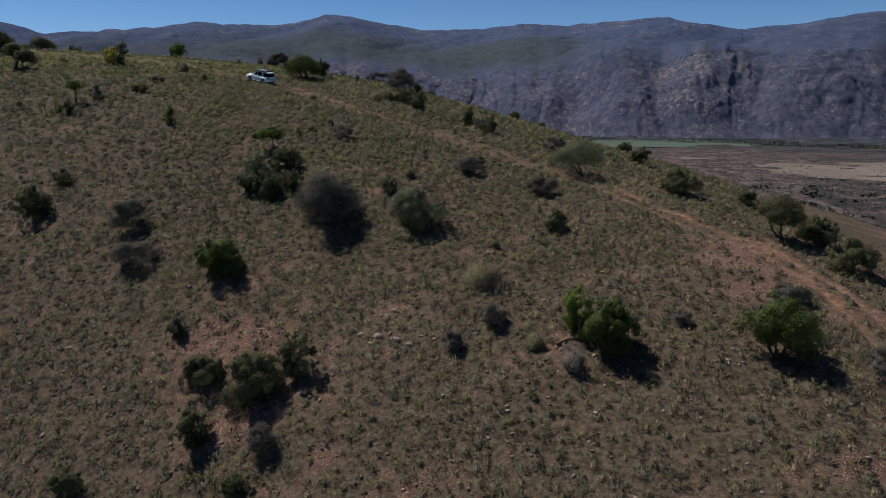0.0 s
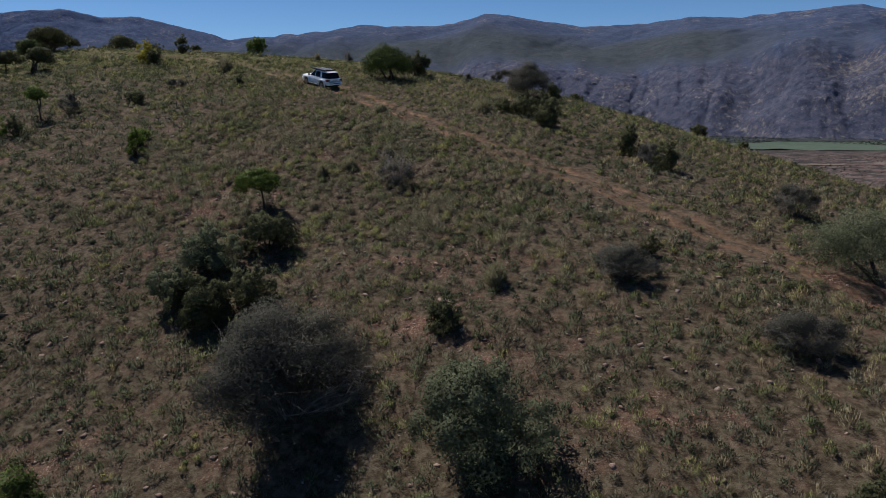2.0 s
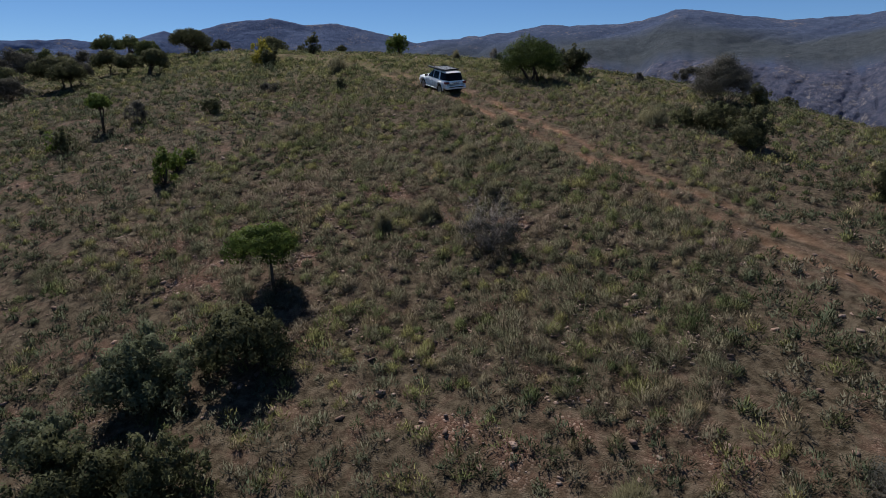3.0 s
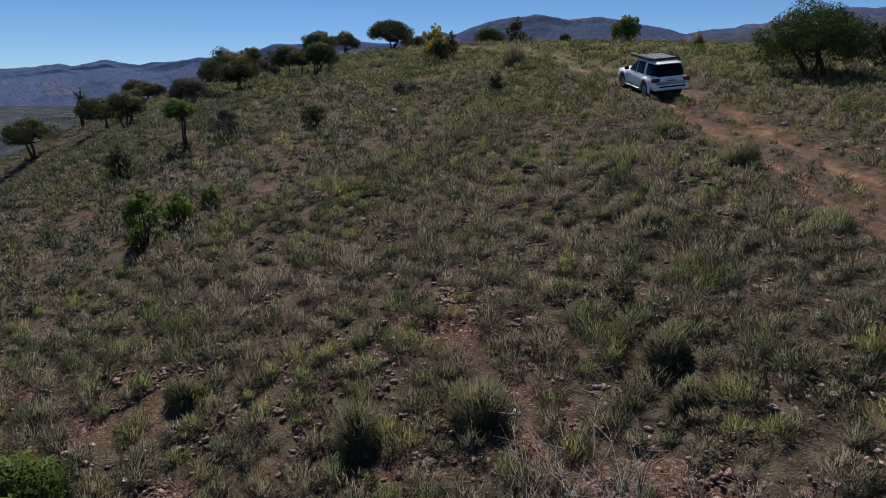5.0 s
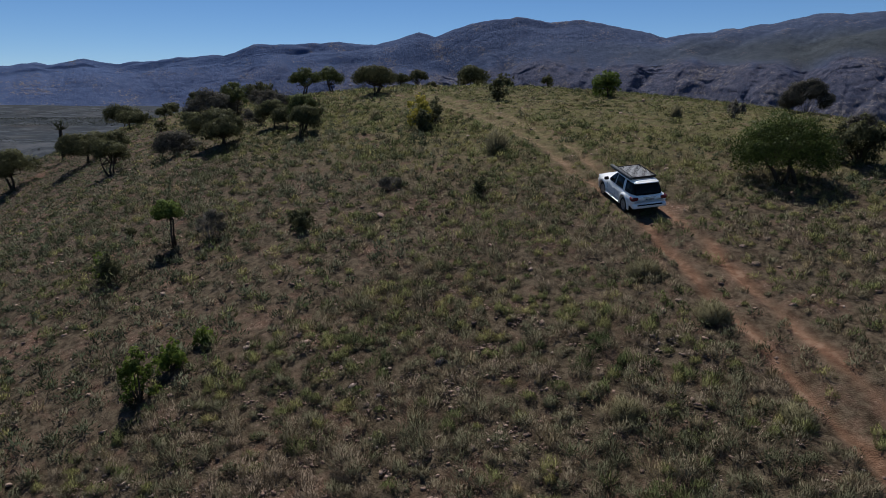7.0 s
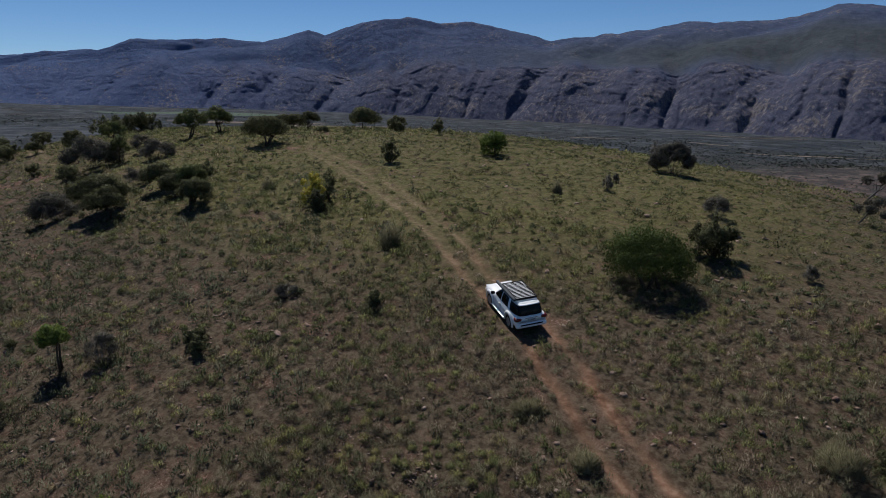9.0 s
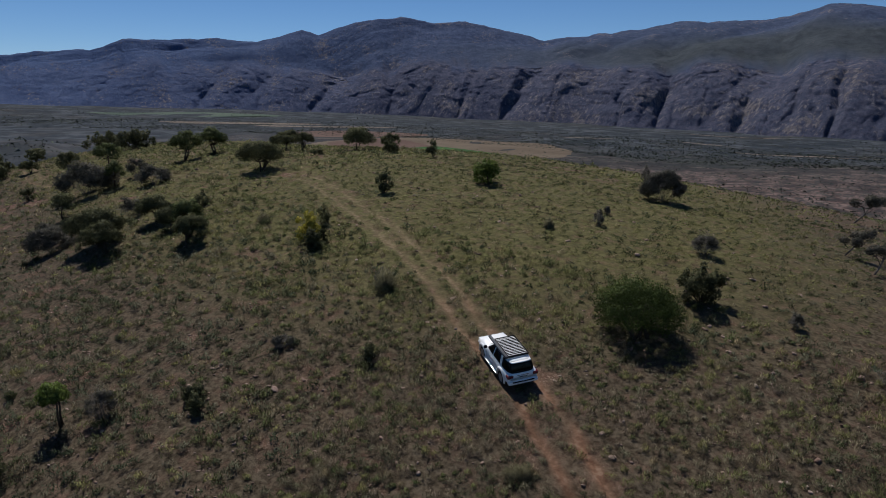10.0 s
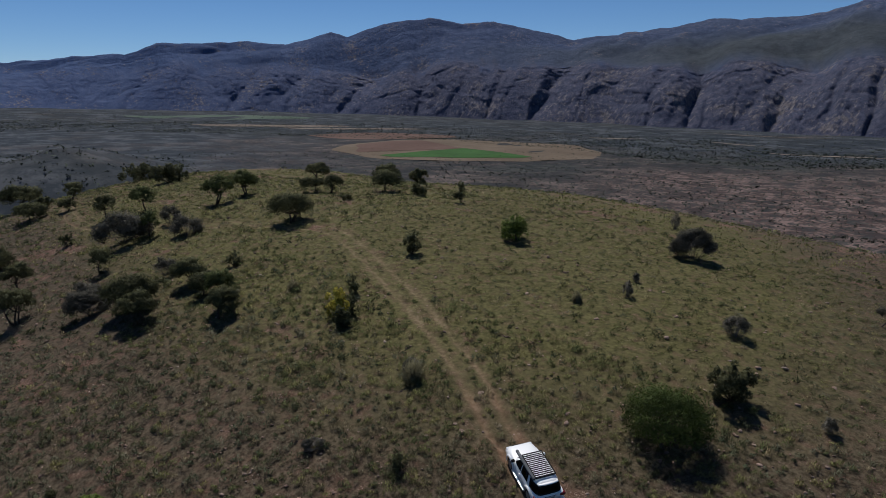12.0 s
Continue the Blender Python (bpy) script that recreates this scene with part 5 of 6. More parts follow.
# the cabin by height: z, rear x, front x, half width
CABIN = ((1.04, -2.29, 1.20, 0.875), (CABIN_LOW, -2.28, 1.12, 0.865), (1.24, -2.24, 0.93, 0.845), (1.40, -2.18, 0.66, 0.800), (1.55, -2.11, 0.42, 0.745), (1.66, -2.06, 0.24, 0.695), (1.71, -2.02, 0.12, 0.655), (1.745, -1.95, -0.02, 0.59), (CABIN_TOP + 0.005, -1.80, -0.25, 0.45))


def cabin_at(z):
    rows = list(zip(*CABIN))
    return [float(np.interp(z, rows[0], r)) for r in rows[1:]]


def cabin_point(turn, z, out=0.0, sharp=5.5):
    """A place on the cabin's rounded plan at height z: turn 0 is the nose, 90 the left flank, 180 the tail."""
    x0, x1, w = cabin_at(z)
    c, q = math.cos(radians(turn)), math.sin(radians(turn))
    a, b = (x1 - x0) / 2, w
    return ((x0 + x1) / 2 + math.copysign(abs(c) ** (2 / sharp), c) * (a + out), math.copysign(abs(q) ** (2 / sharp), q) * (b + out), z)


def turn_at(x, z, sharp=5.5):
    """The turn at which the left flank passes x."""
    x0, x1, w = cabin_at(z)
    k = max(-1.0, min(1.0, (x - (x0 + x1) / 2) / ((x1 - x0) / 2)))
    return math.degrees(math.acos(math.copysign(abs(k) ** (sharp / 2), k)))


def pane(start, end, low, high, steps=10, tall=5, side=1):
    """A curved pane on the cabin's skin; start and end give (x or turn) at the pane's foot and head."""
    bm = bmesh.new()
    rows = []
    for j in range(tall + 1):
        u = j / tall
        z = low + (high - low) * u
        t0, t1 = (turn_at(e[1] + (e[2] - e[1]) * u, z) if e[0] == "x" else e[1] + (e[2] - e[1]) * u for e in (start, end))
        row = []
        for i in range(steps + 1):
            x, y, zz = cabin_point(t0 + (t1 - t0) * i / steps, z, 0.008)
            row.append(bm.verts.new((x, side * y, zz)))
        rows.append(row)
    for a, b in zip(rows, rows[1:]):
        for i in range(steps):
            f = (a[i], a[i + 1], b[i + 1], b[i])
            bm.faces.new(f if side > 0 else f[::-1])
    bmesh.ops.solidify(bm, geom=list(bm.faces), thickness=0.008)
    bmesh.ops.recalc_face_normals(bm, faces=bm.faces)
    return bm


def build_car():
    root = new("car")
    root.empty_display_size = 1.0
    tagged(root, "white off-road estate car with a roof rack, on the dirt track", "car")
    # lower body with its wheel arches cut out
    rings = []
    for x, low, belt, wl, wm, wb in ((-2.38, 0.66, 0.90, 0.66, 0.74, 0.64), (-2.36, 0.58, 1.00, 0.74, 0.83, 0.76), (-2.30, 0.50, 1.07, 0.80, 0.90, 0.83), (-2.10, 0.44, 1.09, 0.83, 0.935, 0.87), (-1.6, 0.41, 1.10, 0.84, 0.94, 0.88), (-1.0, 0.39, 1.10, 0.84, 0.93, 0.88), (0.0, 0.38, 1.09, 0.84, 0.92, 0.875), (0.8, 0.38, 1.08, 0.84, 0.92, 0.87), (1.2, 0.39, 1.085, 0.84, 0.93, 0.85), (1.6, 0.42, 1.07, 0.84, 0.93, 0.82), (1.95, 0.45, 1.03, 0.82, 0.905, 0.77), (2.15, 0.47, 0.98, 0.78, 0.87, 0.72), (2.28, 0.50, 0.91, 0.72, 0.80, 0.65), (2.37, 0.56, 0.81, 0.60, 0.68, 0.55), (2.40, 0.62, 0.74, 0.50, 0.56, 0.45)):
        rings.append(half_ring(x, low, belt, wl, wm, wb))
    body = part("body", loft(rings), car_white, root, "white painted body", True)
    cut = bmesh.new()
    for x in (AXLE_F, AXLE_R):
        for side in (-1, 1):
            bmesh.ops.create_cone(cut, cap_ends=True, segments=28, radius1=0.47, radius2=0.47, depth=0.46, matrix=Matrix.Translation((x, side * 0.85, TYRE + 0.02)) @ Matrix.Rotation(radians(90), 4, "X"))
    cutter = part("cutter", cut, car_black)
    tool = body.modifiers.new("arches", "BOOLEAN")
    tool.operation, tool.object, tool.solver = "DIFFERENCE", cutter, "EXACT"
    bpy.context.view_layer.update()
    cut_mesh = bpy.data.meshes.new_from_object(body.evaluated_get(bpy.context.evaluated_depsgraph_get()))
    body.modifiers.clear()
    body.data = cut_mesh
    bpy.data.objects.remove(cutter)
    # cabin shell
    turns = [360 * k / 72 for k in range(72)]
    part("cabin", loft([[cabin_point(t, z) for t in turns] for z, *_ in CABIN]), car_white, root, "white roof and window pillars", True)
    # glass
    for side in (1, -1):
        for label, start, end, low, high in (
            ("dark tinted front side window", ("x", 0.80, 0.22), ("x", -0.13, -0.13), 1.13, 1.655),
            ("dark tinted rear side window", ("x", -0.21, -0.21), ("x", -1.10, -0.98), 1.13, 1.655),
            ("black wrap-around quarter window", ("x", -1.36, -1.22), ("turn", 149, 149), 1.14, 1.655)):
            part("side_window", pane(start, end, low, high, side=side), car_glass, root, label, True)
        flare = []
        for x, r in ((AXLE_F, 0.475), (AXLE_R, 0.485)):
            rings = []
            for k in range(17):
                a = radians(-12 + 204 * k / 16)
                thick = 0.035 + 0.02 * math.sin(radians(180 * k / 16))
                rings.append([(x + (r + dr) * math.cos(a), side * (0.885 + dy), TYRE + 0.02 + (r + dr) * math.sin(a)) for dr, dy in ((-0.012, 0.0), (-0.012, thick + 0.03), (0.025, thick + 0.04), (0.075, thick + 0.02), (0.13, 0.03), (0.13, 0.0))])
            part("wheel_arch", loft(rings), car_white, root, "white flared wheel arch", True)
        for x in (-0.22, -1.28, 0.80):
            part("door_seam", box_bm(x - 0.006, x + 0.006, side * 0.922 - 0.006, side * 0.922 + 0.006, 0.56, 0.96), seam, root)
        for x in (-0.05, -1.10):
            part("door_handle", box_bm(x - 0.10, x + 0.06, side * 0.925 - 0.025, side * 0.925 + 0.025, 0.88, 0.925, 0.012), chrome, root, "bright door handle")
        mirror = part("mirror", box_bm(0.72, 0.86, side * 0.98 - 0.11, side * 0.98 + 0.11, 1.10, 1.26, 0.04), car_white if side < 0 else car_black, root, "door mirror", True)
        part("side_step", box_bm(-0.85, 0.95, side * 0.93 - 0.10, side * 0.93 + 0.10, 0.36, 0.41, 0.02), step_silver, root, "silver side step", True)
        part("sill_trim", box_bm(-0.80, 0.92, side * 0.915 - 0.015, side * 0.915 + 0.015, 0.46, 0.53, 0.01), slat_grey, root, "grey sill trim")
        part("tail_lamp", box_bm(-2.385, -2.06, side * 0.755 - 0.185, side * 0.755 + 0.185, 0.86, 1.05, 0.06), lamp_red, root, "red tail lamp", True)
        part("headlamp", box_bm(2.00, 2.31, side * 0.66 - 0.17, side * 0.66 + 0.17, 0.78, 0.96, 0.06), lamp_clear, root, "clear headlamp", True)
        for x in (AXLE_F, AXLE_R):
            wheel = new("wheel")
            wheel.parent = root
            wheel.location = (x, side * 0.80, TYRE)
            profile = ((-0.125, 0.26), (-0.13, 0.35), (-0.10, TYRE), (0.10, TYRE), (0.13, 0.35), (0.125, 0.26))
            rings = [[(r * math.cos(a), y, r * math.sin(a)) for y, r in profile] for a in [2 * math.pi * k / 28 for k in range(29)]]
            part("tyre", loft(rings, False), rubber, wheel, "black tyre", True)
            rim = bmesh.new()
            bmesh.ops.create_cone(rim, cap_ends=True, segments=28, radius1=0.265, radius2=0.265, depth=0.05, matrix=Matrix.Translation((0, side * 0.03, 0)) @ Matrix.Rotation(radians(90), 4, "X"))
            part("brake_disc", rim, car_black, wheel)
            spokes = bmesh.new()
            for k in range(6):
                turn = Matrix.Rotation(2 * math.pi * k / 6, 4, "Y")
                made = bmesh.ops.create_cube(spokes, size=1.0)["verts"]
                for v in made:
                    wide = 0.055 if v.co.z > 0 else 0.035
                    v.co = turn @ Vector((v.co.x * wide * 2, side * (0.085 + v.co.y * 0.04), 0.15 + v.co.z * 0.22))
            bmesh.ops.create_cone(spokes, cap_ends=True, segments=16, radius1=0.07, radius2=0.06, depth=0.06, matrix=Matrix.Translation((0, side * 0.09, 0)) @ Matrix.Rotation(radians(90), 4, "X"))
            hoop = [[(r * math.cos(a), y, r * math.sin(a)) for y, r in ((side * 0.05, 0.235), (side * 0.12, 0.24), (side * 0.125, 0.268), (side * 0.05, 0.27))] for a in [2 * math.pi * k / 28 for k in range(29)]]
            other = loft(hoop, False)
            keep = bpy.data.meshes.new("hoop")
            other.to_mesh(keep)
            other.free()
            spokes.from_mesh(keep)
            part("rim", spokes, alloy, wheel, "silver alloy rim")
    part("windscreen", pane(("turn", -22, -22), ("turn", 22, 22), 1.13, 1.66), car_glass, root, "dark windscreen", True)
    part("rear_window", pane(("turn", 148, 148), ("turn", 212, 212), 1.12, 1.66, 28), car_glass, root, "black wrap-around rear window", True)
    part("rear_bumper", box_bm(-2.48, -2.12, -0.90, 0.90, 0.47, 0.71, 0.09), car_white, root, "white rear bumper", True)
    part("bumper_step", box_bm(-2.492, -2.40, -0.66, 0.66, 0.625, 0.69, 0.012), car_black, root, "black bumper tread")
    part("front_bumper", box_bm(2.10, 2.46, -0.82, 0.82, 0.45, 0.74, 0.12), car_white, root, "white front bumper", True)
    part("grille", box_bm(2.28, 2.42, -0.42, 0.42, 0.75, 0.88, 0.03), car_black, root, "dark grille")
    lip = []
    for k in range(13):
        y = -0.62 + 1.24 * k / 12
        back = -2.17 + 0.10 * (abs(y) / 0.62) ** 3
        drop = 0.02 * (y / 0.62) ** 2
        lip.append([(-1.86, y, 1.735 - drop), (back + 0.06, y, 1.715 - drop), (back, y, 1.690 - drop), (back + 0.03, y, 1.672 - drop), (-1.90, y, 1.69 - drop)])
    part("spoiler", loft(lip), car_white, root, "white roof-edge spoiler", True)
    plate = part("number_plate", box_bm(-2.40, -2.36, -0.26, 0.26, 0.86, 0.98, 0.006), plate_white, root, "pale number plate")
    for k in range(6):
        part("plate_mark", box_bm(-2.407, -2.399, -0.20 + 0.07 * k, -0.16 + 0.07 * k, 0.89, 0.95), ink, plate)
    part("tailgate_trim", box_bm(-2.385, -2.34, -0.36, 0.36, 1.00, 1.03, 0.01), chrome, root, "bright tailgate strip")
    part("underside", box_bm(-2.1, 2.0, -0.70, 0.70, 0.30, 0.50, 0.03), car_black, root, "dark underside")
    # roof rack: a tray of cross slats in a raised frame
    rack = new("roof_rack")
    rack.parent = root
    frame_bm = bmesh.new()
    for y in (-0.62, 0.60):
        box_bm(-1.66, 0.34, y - 0.03, y + 0.03, 1.835, 1.905, 0, frame_bm)
    for x in (-1.66, 0.32):
        box_bm(x - 0.03, x + 0.03, -0.62, 0.60, 1.835, 1.905, 0, frame_bm)
    for x in (-1.4, -0.7, 0.0):
        for y in (-0.57, 0.55):
            box_bm(x - 0.03, x + 0.03, y - 0.02, y + 0.02, 1.68, 1.84, 0, frame_bm)
    part("rack_frame", frame_bm, car_black, rack, "black rack frame")
    for k in range(13):
        x = -1.555 + k * 0.15
        part("slat", box_bm(x - 0.016, x + 0.016, -0.59, 0.57, 1.872, 1.884), slat_grey, rack, "grey slat")
    # Added black sheet that makes the gaps between the slats dark.
    part("gap_plate", box_bm(-1.64, 0.29, -0.59, 0.57, 1.785, 1.797), car_black, rack, "black plate added under the slats to darken the gaps")
    part("wind_plate", panel([(0.38, -0.60, 1.76), (0.38, 0.58, 1.76), (0.30, 0.58, 1.89), (0.30, -0.60, 1.89)], 0.008), car_black, rack, "black wind deflector")
    # rolled awning bag along the rack's flank
    bag = [[(x, 0.72 + s * 0.085 * (abs(math.cos(a)) ** 0.6) * (1 if math.cos(a) > 0 else -1), 1.865 + s * 0.075 * (abs(math.sin(a)) ** 0.6) * (1 if math.sin(a) > 0 else -1)) for a in [2 * math.pi * k / 16 for k in range(16)]] for x, s in ((-1.72, 0.8), (-1.68, 1.0), (-0.6, 1.05), (0.78, 1.0), (0.82, 0.8))]
    part("awning_bag", loft(bag), bag_grey, root, "rolled grey awning bag", True)
    return root


car = build_car()
CAR_X, CAR_Y, CAR_HEADING = -24.2, 92.6, 147.0
car_way = np.array([math.cos(radians(CAR_HEADING)), math.sin(radians(CAR_HEADING))])
nose, tail = (hill_height(*(np.array([c + s * 1.38 * w]) for c, w in zip((CAR_X, CAR_Y), car_way)))[0] for s in (1, -1))
left, right = (hill_height(np.array([CAR_X - s * 0.8 * car_way[1]]), np.array([CAR_Y + s * 0.8 * car_way[0]]))[0] for s in (1, -1))
car.matrix_basis = pose(CAR_X, CAR_Y, (nose + tail) / 2 - 0.14, 0, 0, CAR_HEADING) @ pose(0, 0, 0, math.degrees(math.atan2(left - right, 1.6)), -math.degrees(math.atan2(nose - tail, 2.76)), 0) @ Matrix.Scale(0.885, 4)


# ---- loose cover: tufts, scrub and stones ----
def scatter(rng, count, x0, x1, y0, y1):
    return rng.uniform(x0, x1, count), rng.uniform(y0, y1, count)


def tufts(name, seed, where, blades, height, spread, width, mat, label, rise=0.55, blade=0.45):
    """Soft domed clumps of fine blades and sprigs, thickest towards the outside."""
    rng = np.random.RandomState(seed)
    x, y = where
    z = ground_height(x, y)
    n = len(x)
    size = (0.42 + 0.85 * rng.beta(2, 3, n) + 0.55 * rng.random(n) ** 8) * (1 + 0.22 * waves(x, y, 9, seed + 1, 1))
    shape = (n, blades)
    stature = height * rng.uniform(0.75, 1.25, (n, 1))
    a = rng.uniform(0, 2 * np.pi, shape)
    lean = 1.5 * rng.random(shape) ** 0.62
    lobes = 1 + 0.24 * np.sin(2 * a + rng.uniform(0, 6.28, (n, 1))) + 0.15 * np.sin(3 * a + rng.uniform(0, 6.28, (n, 1)))
    reach = (0.30 + 0.70 * rng.random(shape) ** 0.5) * lobes * size[:, None]
    out = spread * np.sin(lean) * reach
    away = np.stack([np.sin(lean) * np.cos(a), np.sin(lean) * np.sin(a), np.cos(lean)], -1)
    base = np.stack([out * np.cos(a), out * np.sin(a), 0.80 * stature * reach * np.cos(lean) - 0.01], -1)
    way = 0.55 * away + np.array([0, 0, rise]) + 0.30 * rng.normal(size=base.shape)
    way *= (blade * stature * rng.uniform(0.5, 1.25, shape) * np.sqrt(size)[:, None] / (np.linalg.norm(way, axis=-1) + 1e-9))[..., None]
    tip = base + way
    base = base - 0.25 * way
    side = np.cross(way, rng.normal(size=tip.shape))
    side *= (width * rng.uniform(0.55, 1.45, shape))[..., None] / (np.linalg.norm(side, axis=-1)[..., None] + 1e-9)
    soft = away + np.array([0, 0, 0.12]) + rng.normal(size=tip.shape) * 0.12
    here = np.stack([x, y, z], -1)[:, None, :]
    v, normals = facing(np.stack([here + base - side, here + base + side, here + tip], 2).reshape(-1, 3, 3), soft.reshape(-1, 3))
    ob = new(name, mesh_of(name, v, np.arange(len(v)).reshape(-1, 3), mat, normals=normals))
    tone = np.repeat(np.clip(rng.random(n) * 0.75 + 0.25 * (0.5 + 0.7 * waves(x, y, 7, seed + 3, 2)), 0, 1), 3 * blades)
    ob.data.attributes.new("tone", "FLOAT", "POINT").data.foreach_set("value", tone.astype(np.float32))
    return tagged(ob, label, "grass", kind="stuff")


def open_ground(x, y):
    d = off_track(x, y)
    rut = np.exp(-((d - 0.78) / 0.42) ** 2)
    return np.clip(1 - 1.15 * rut - 0.12 * np.exp(-(d / 1.6) ** 4), 0, 1)


def summit(x, y):
    """0 low on the stony slope, 1 on the grassy hilltop and beyond the track."""
    return np.clip((hill_height(x, y) + 1.0) / 6.0 + 0.8 * np.clip((x + 6) / 16, 0, 1), 0, 1)


def cover_places(seed, area, step, skip=()):
    """Places on a shaken grid, thinned by wear and bare soil, sorted into grass, straw and scrub."""
    rng = np.random.RandomState(seed)
    x0, x1, y0, y1 = area
    x, y = (g.ravel() for g in np.meshgrid(np.arange(x0, x1, step), np.arange(y0, y1, step)))
    x, y = x + rng.uniform(-0.55, 0.55, len(x)) * step, y + rng.uniform(-0.55, 0.55, len(y)) * step
    high = summit(x, y)
    shady = np.maximum(np.clip((-28 - x) / 14, 0, 1) * np.clip((104 - y) / 12, 0, 1), np.clip((-8 - x) / 14, 0, 1) * np.clip((62 - y) / 8, 0, 1))
    keep = rng.random(len(x)) < open_ground(x, y) * np.clip(1.04 + 0.25 * shady - 0.72 * bareness(x, y), 0.08, 1)
    for low_x, high_x, low_y, high_y in skip:
        keep &= ~((x > low_x) & (x < high_x) & (y > low_y) & (y < high_y))
    dice = rng.random(len(x)) + 0.16 * waves(x, y, 6.0, seed + 7, 2)
    grass, straw = (0.21 + 0.52 * high) * (1 - 0.4 * shady), (0.26 + 0.62 * high) * (1 - 0.4 * shady)
    straw = straw + 0.30 * np.clip(x / 12, 0, 1) * (1 - high * 0.3)
    return [(x[m & keep], y[m & keep]) for m in (dice < grass, (dice >= grass) & (dice < straw), dice >= straw)]


CLOSE, NEAR, LEFT, BACK, OUTER = (-27, -2, 63, 83), (-64, 34, 26, 106), (-155, -64, 50, 145), (-64, 24, 106, 150), (-130, 70, 100, 200)
LOWER, MIDDLE, UPPER = (-64, 34, 26, 60), (-22, 16, 43, 64), (-64, 34, 60, 106)
ROADSIDE = (-34, -6, 83, 100)
green_at, straw_at, scrub_at = cover_places(71, CLOSE, 0.52)
tufts("grass", 41, green_at, 340, 0.42, 0.34, 0.0070, grass_green, "olive green grass tufts over the slope", 0.60, 0.30)
tufts("dry_grass", 42, straw_at, 260, 0.42, 0.28, 0.0065, grass_straw, "straw-coloured dry grass tufts over the slope", 0.90, 0.38)
tufts("karoo_scrub", 43, scrub_at, 300, 0.44, 0.37, 0.0080, scrub_grey, "low grey-brown scrub between the stones", 0.50, 0.26)
green_at, straw_at, scrub_at = cover_places(81, CLOSE, 0.45)
tufts("short_grass", 81, green_at, 30, 0.13, 0.17, 0.0050, grass_green, "short green grass between the tufts")
tufts("short_scrub", 82, scrub_at, 30, 0.13, 0.17, 0.0050, scrub_grey, "low dry sprigs between the stones", 0.3)
green_at, straw_at, scrub_at = cover_places(77, MIDDLE, 0.60, (CLOSE,))
tufts("middle_grass", 24, green_at, 110, 0.42, 0.35, 0.0135, grass_green, "olive green grass tufts halfway up the slope", 0.50, 0.28)
tufts("middle_dry_grass", 25, straw_at, 90, 0.42, 0.30, 0.0115, grass_straw, "straw-coloured dry grass tufts halfway up the slope", 0.80, 0.36)
tufts("middle_scrub", 26, scrub_at, 110, 0.44, 0.37, 0.0140, scrub_olive, "low grey-brown scrub halfway up the slope", 0.45, 0.26)
green_at, straw_at, scrub_at = cover_places(78, ROADSIDE, 0.57)
tufts("roadside_grass", 20, green_at, 120, 0.40, 0.33, 0.0125, grass_green, "olive green grass tufts beside the track", 0.50, 0.28)
tufts("roadside_dry_grass", 21, straw_at, 96, 0.40, 0.29, 0.0110, grass_straw, "straw-coloured dry grass tufts beside the track", 0.80, 0.36)
tufts("roadside_scrub", 22, scrub_at, 120, 0.42, 0.36, 0.0130, scrub_grey, "low grey-brown scrub beside the track", 0.45, 0.26)
green_at, straw_at, scrub_at = cover_places(72, UPPER, 0.80, (CLOSE, MIDDLE, ROADSIDE))
tufts("slope_grass", 48, green_at, 96, 0.46, 0.38, 0.0190, grass_green, "olive green grass tufts on the slope below the track", 0.45, 0.28)
tufts("slope_dry_grass", 49, straw_at, 80, 0.44, 0.33, 0.0170, grass_straw, "straw-coloured dry grass tufts on the slope below the track", 0.80, 0.34)
tufts("slope_scrub", 50, scrub_at, 88, 0.48, 0.40, 0.0220, scrub_olive, "low grey-brown scrub on the slope below the track", 0.40, 0.26)
green_at, straw_at, scrub_at = cover_places(76, LOWER, 0.72, (MIDDLE,))
tufts("lower_grass", 33, green_at, 52, 0.42, 0.37, 0.0235, grass_green, "olive green grass tufts on the lower slope", 0.25, 0.36)
tufts("lower_dry_grass", 34, straw_at, 50, 0.38, 0.30, 0.0200, grass_straw, "straw-coloured dry grass tufts on the lower slope", 0.9)
tufts("lower_scrub", 35, scrub_at, 50, 0.44, 0.38, 0.0270, scrub_olive, "low grey-brown scrub on the lower slope", 0.25, 0.36)
green_at, straw_at, scrub_at = cover_places(73, LEFT, 0.95)
tufts("far_grass", 44, green_at, 30, 0.40, 0.50, 0.048, grass_green, "olive green grass tufts over the far slope", 0.3, 0.34)
tufts("far_dry_grass", 40, straw_at, 26, 0.40, 0.42, 0.044, grass_straw, "straw-coloured dry grass over the far slope", 0.9)
tufts("far_scrub", 45, scrub_at, 30, 0.42, 0.52, 0.048, scrub_olive, "grey-brown scrub over the far slope", 0.25, 0.34)
green_at, straw_at, scrub_at = cover_places(74, BACK, 0.88)
tufts("hilltop_grass", 46, green_at, 52, 0.30, 0.40, 0.0260, grass_green, "yellow-green grass tufts on the hilltop", 0.15, 0.26)
tufts("hilltop_dry_grass", 47, straw_at, 46, 0.32, 0.36, 0.0240, grass_straw, "dry straw grass tufts on the hilltop", 0.40, 0.30)
tufts("hilltop_scrub", 39, scrub_at, 52, 0.36, 0.40, 0.0260, scrub_olive, "grey-brown scrub on the hilltop", 0.15, 0.26)
green_at, straw_at, scrub_at = cover_places(75, OUTER, 1.5, ((-155, 24, 50, 147),))
tufts("outer_grass", 38, green_at, 14, 0.40, 0.90, 0.085, grass_green, "olive green grass on the hill's far side")
tufts("outer_scrub", 37, scrub_at, 14, 0.44, 0.90, 0.085, scrub_olive, "grey-brown scrub on the hill's far side", 0.25)


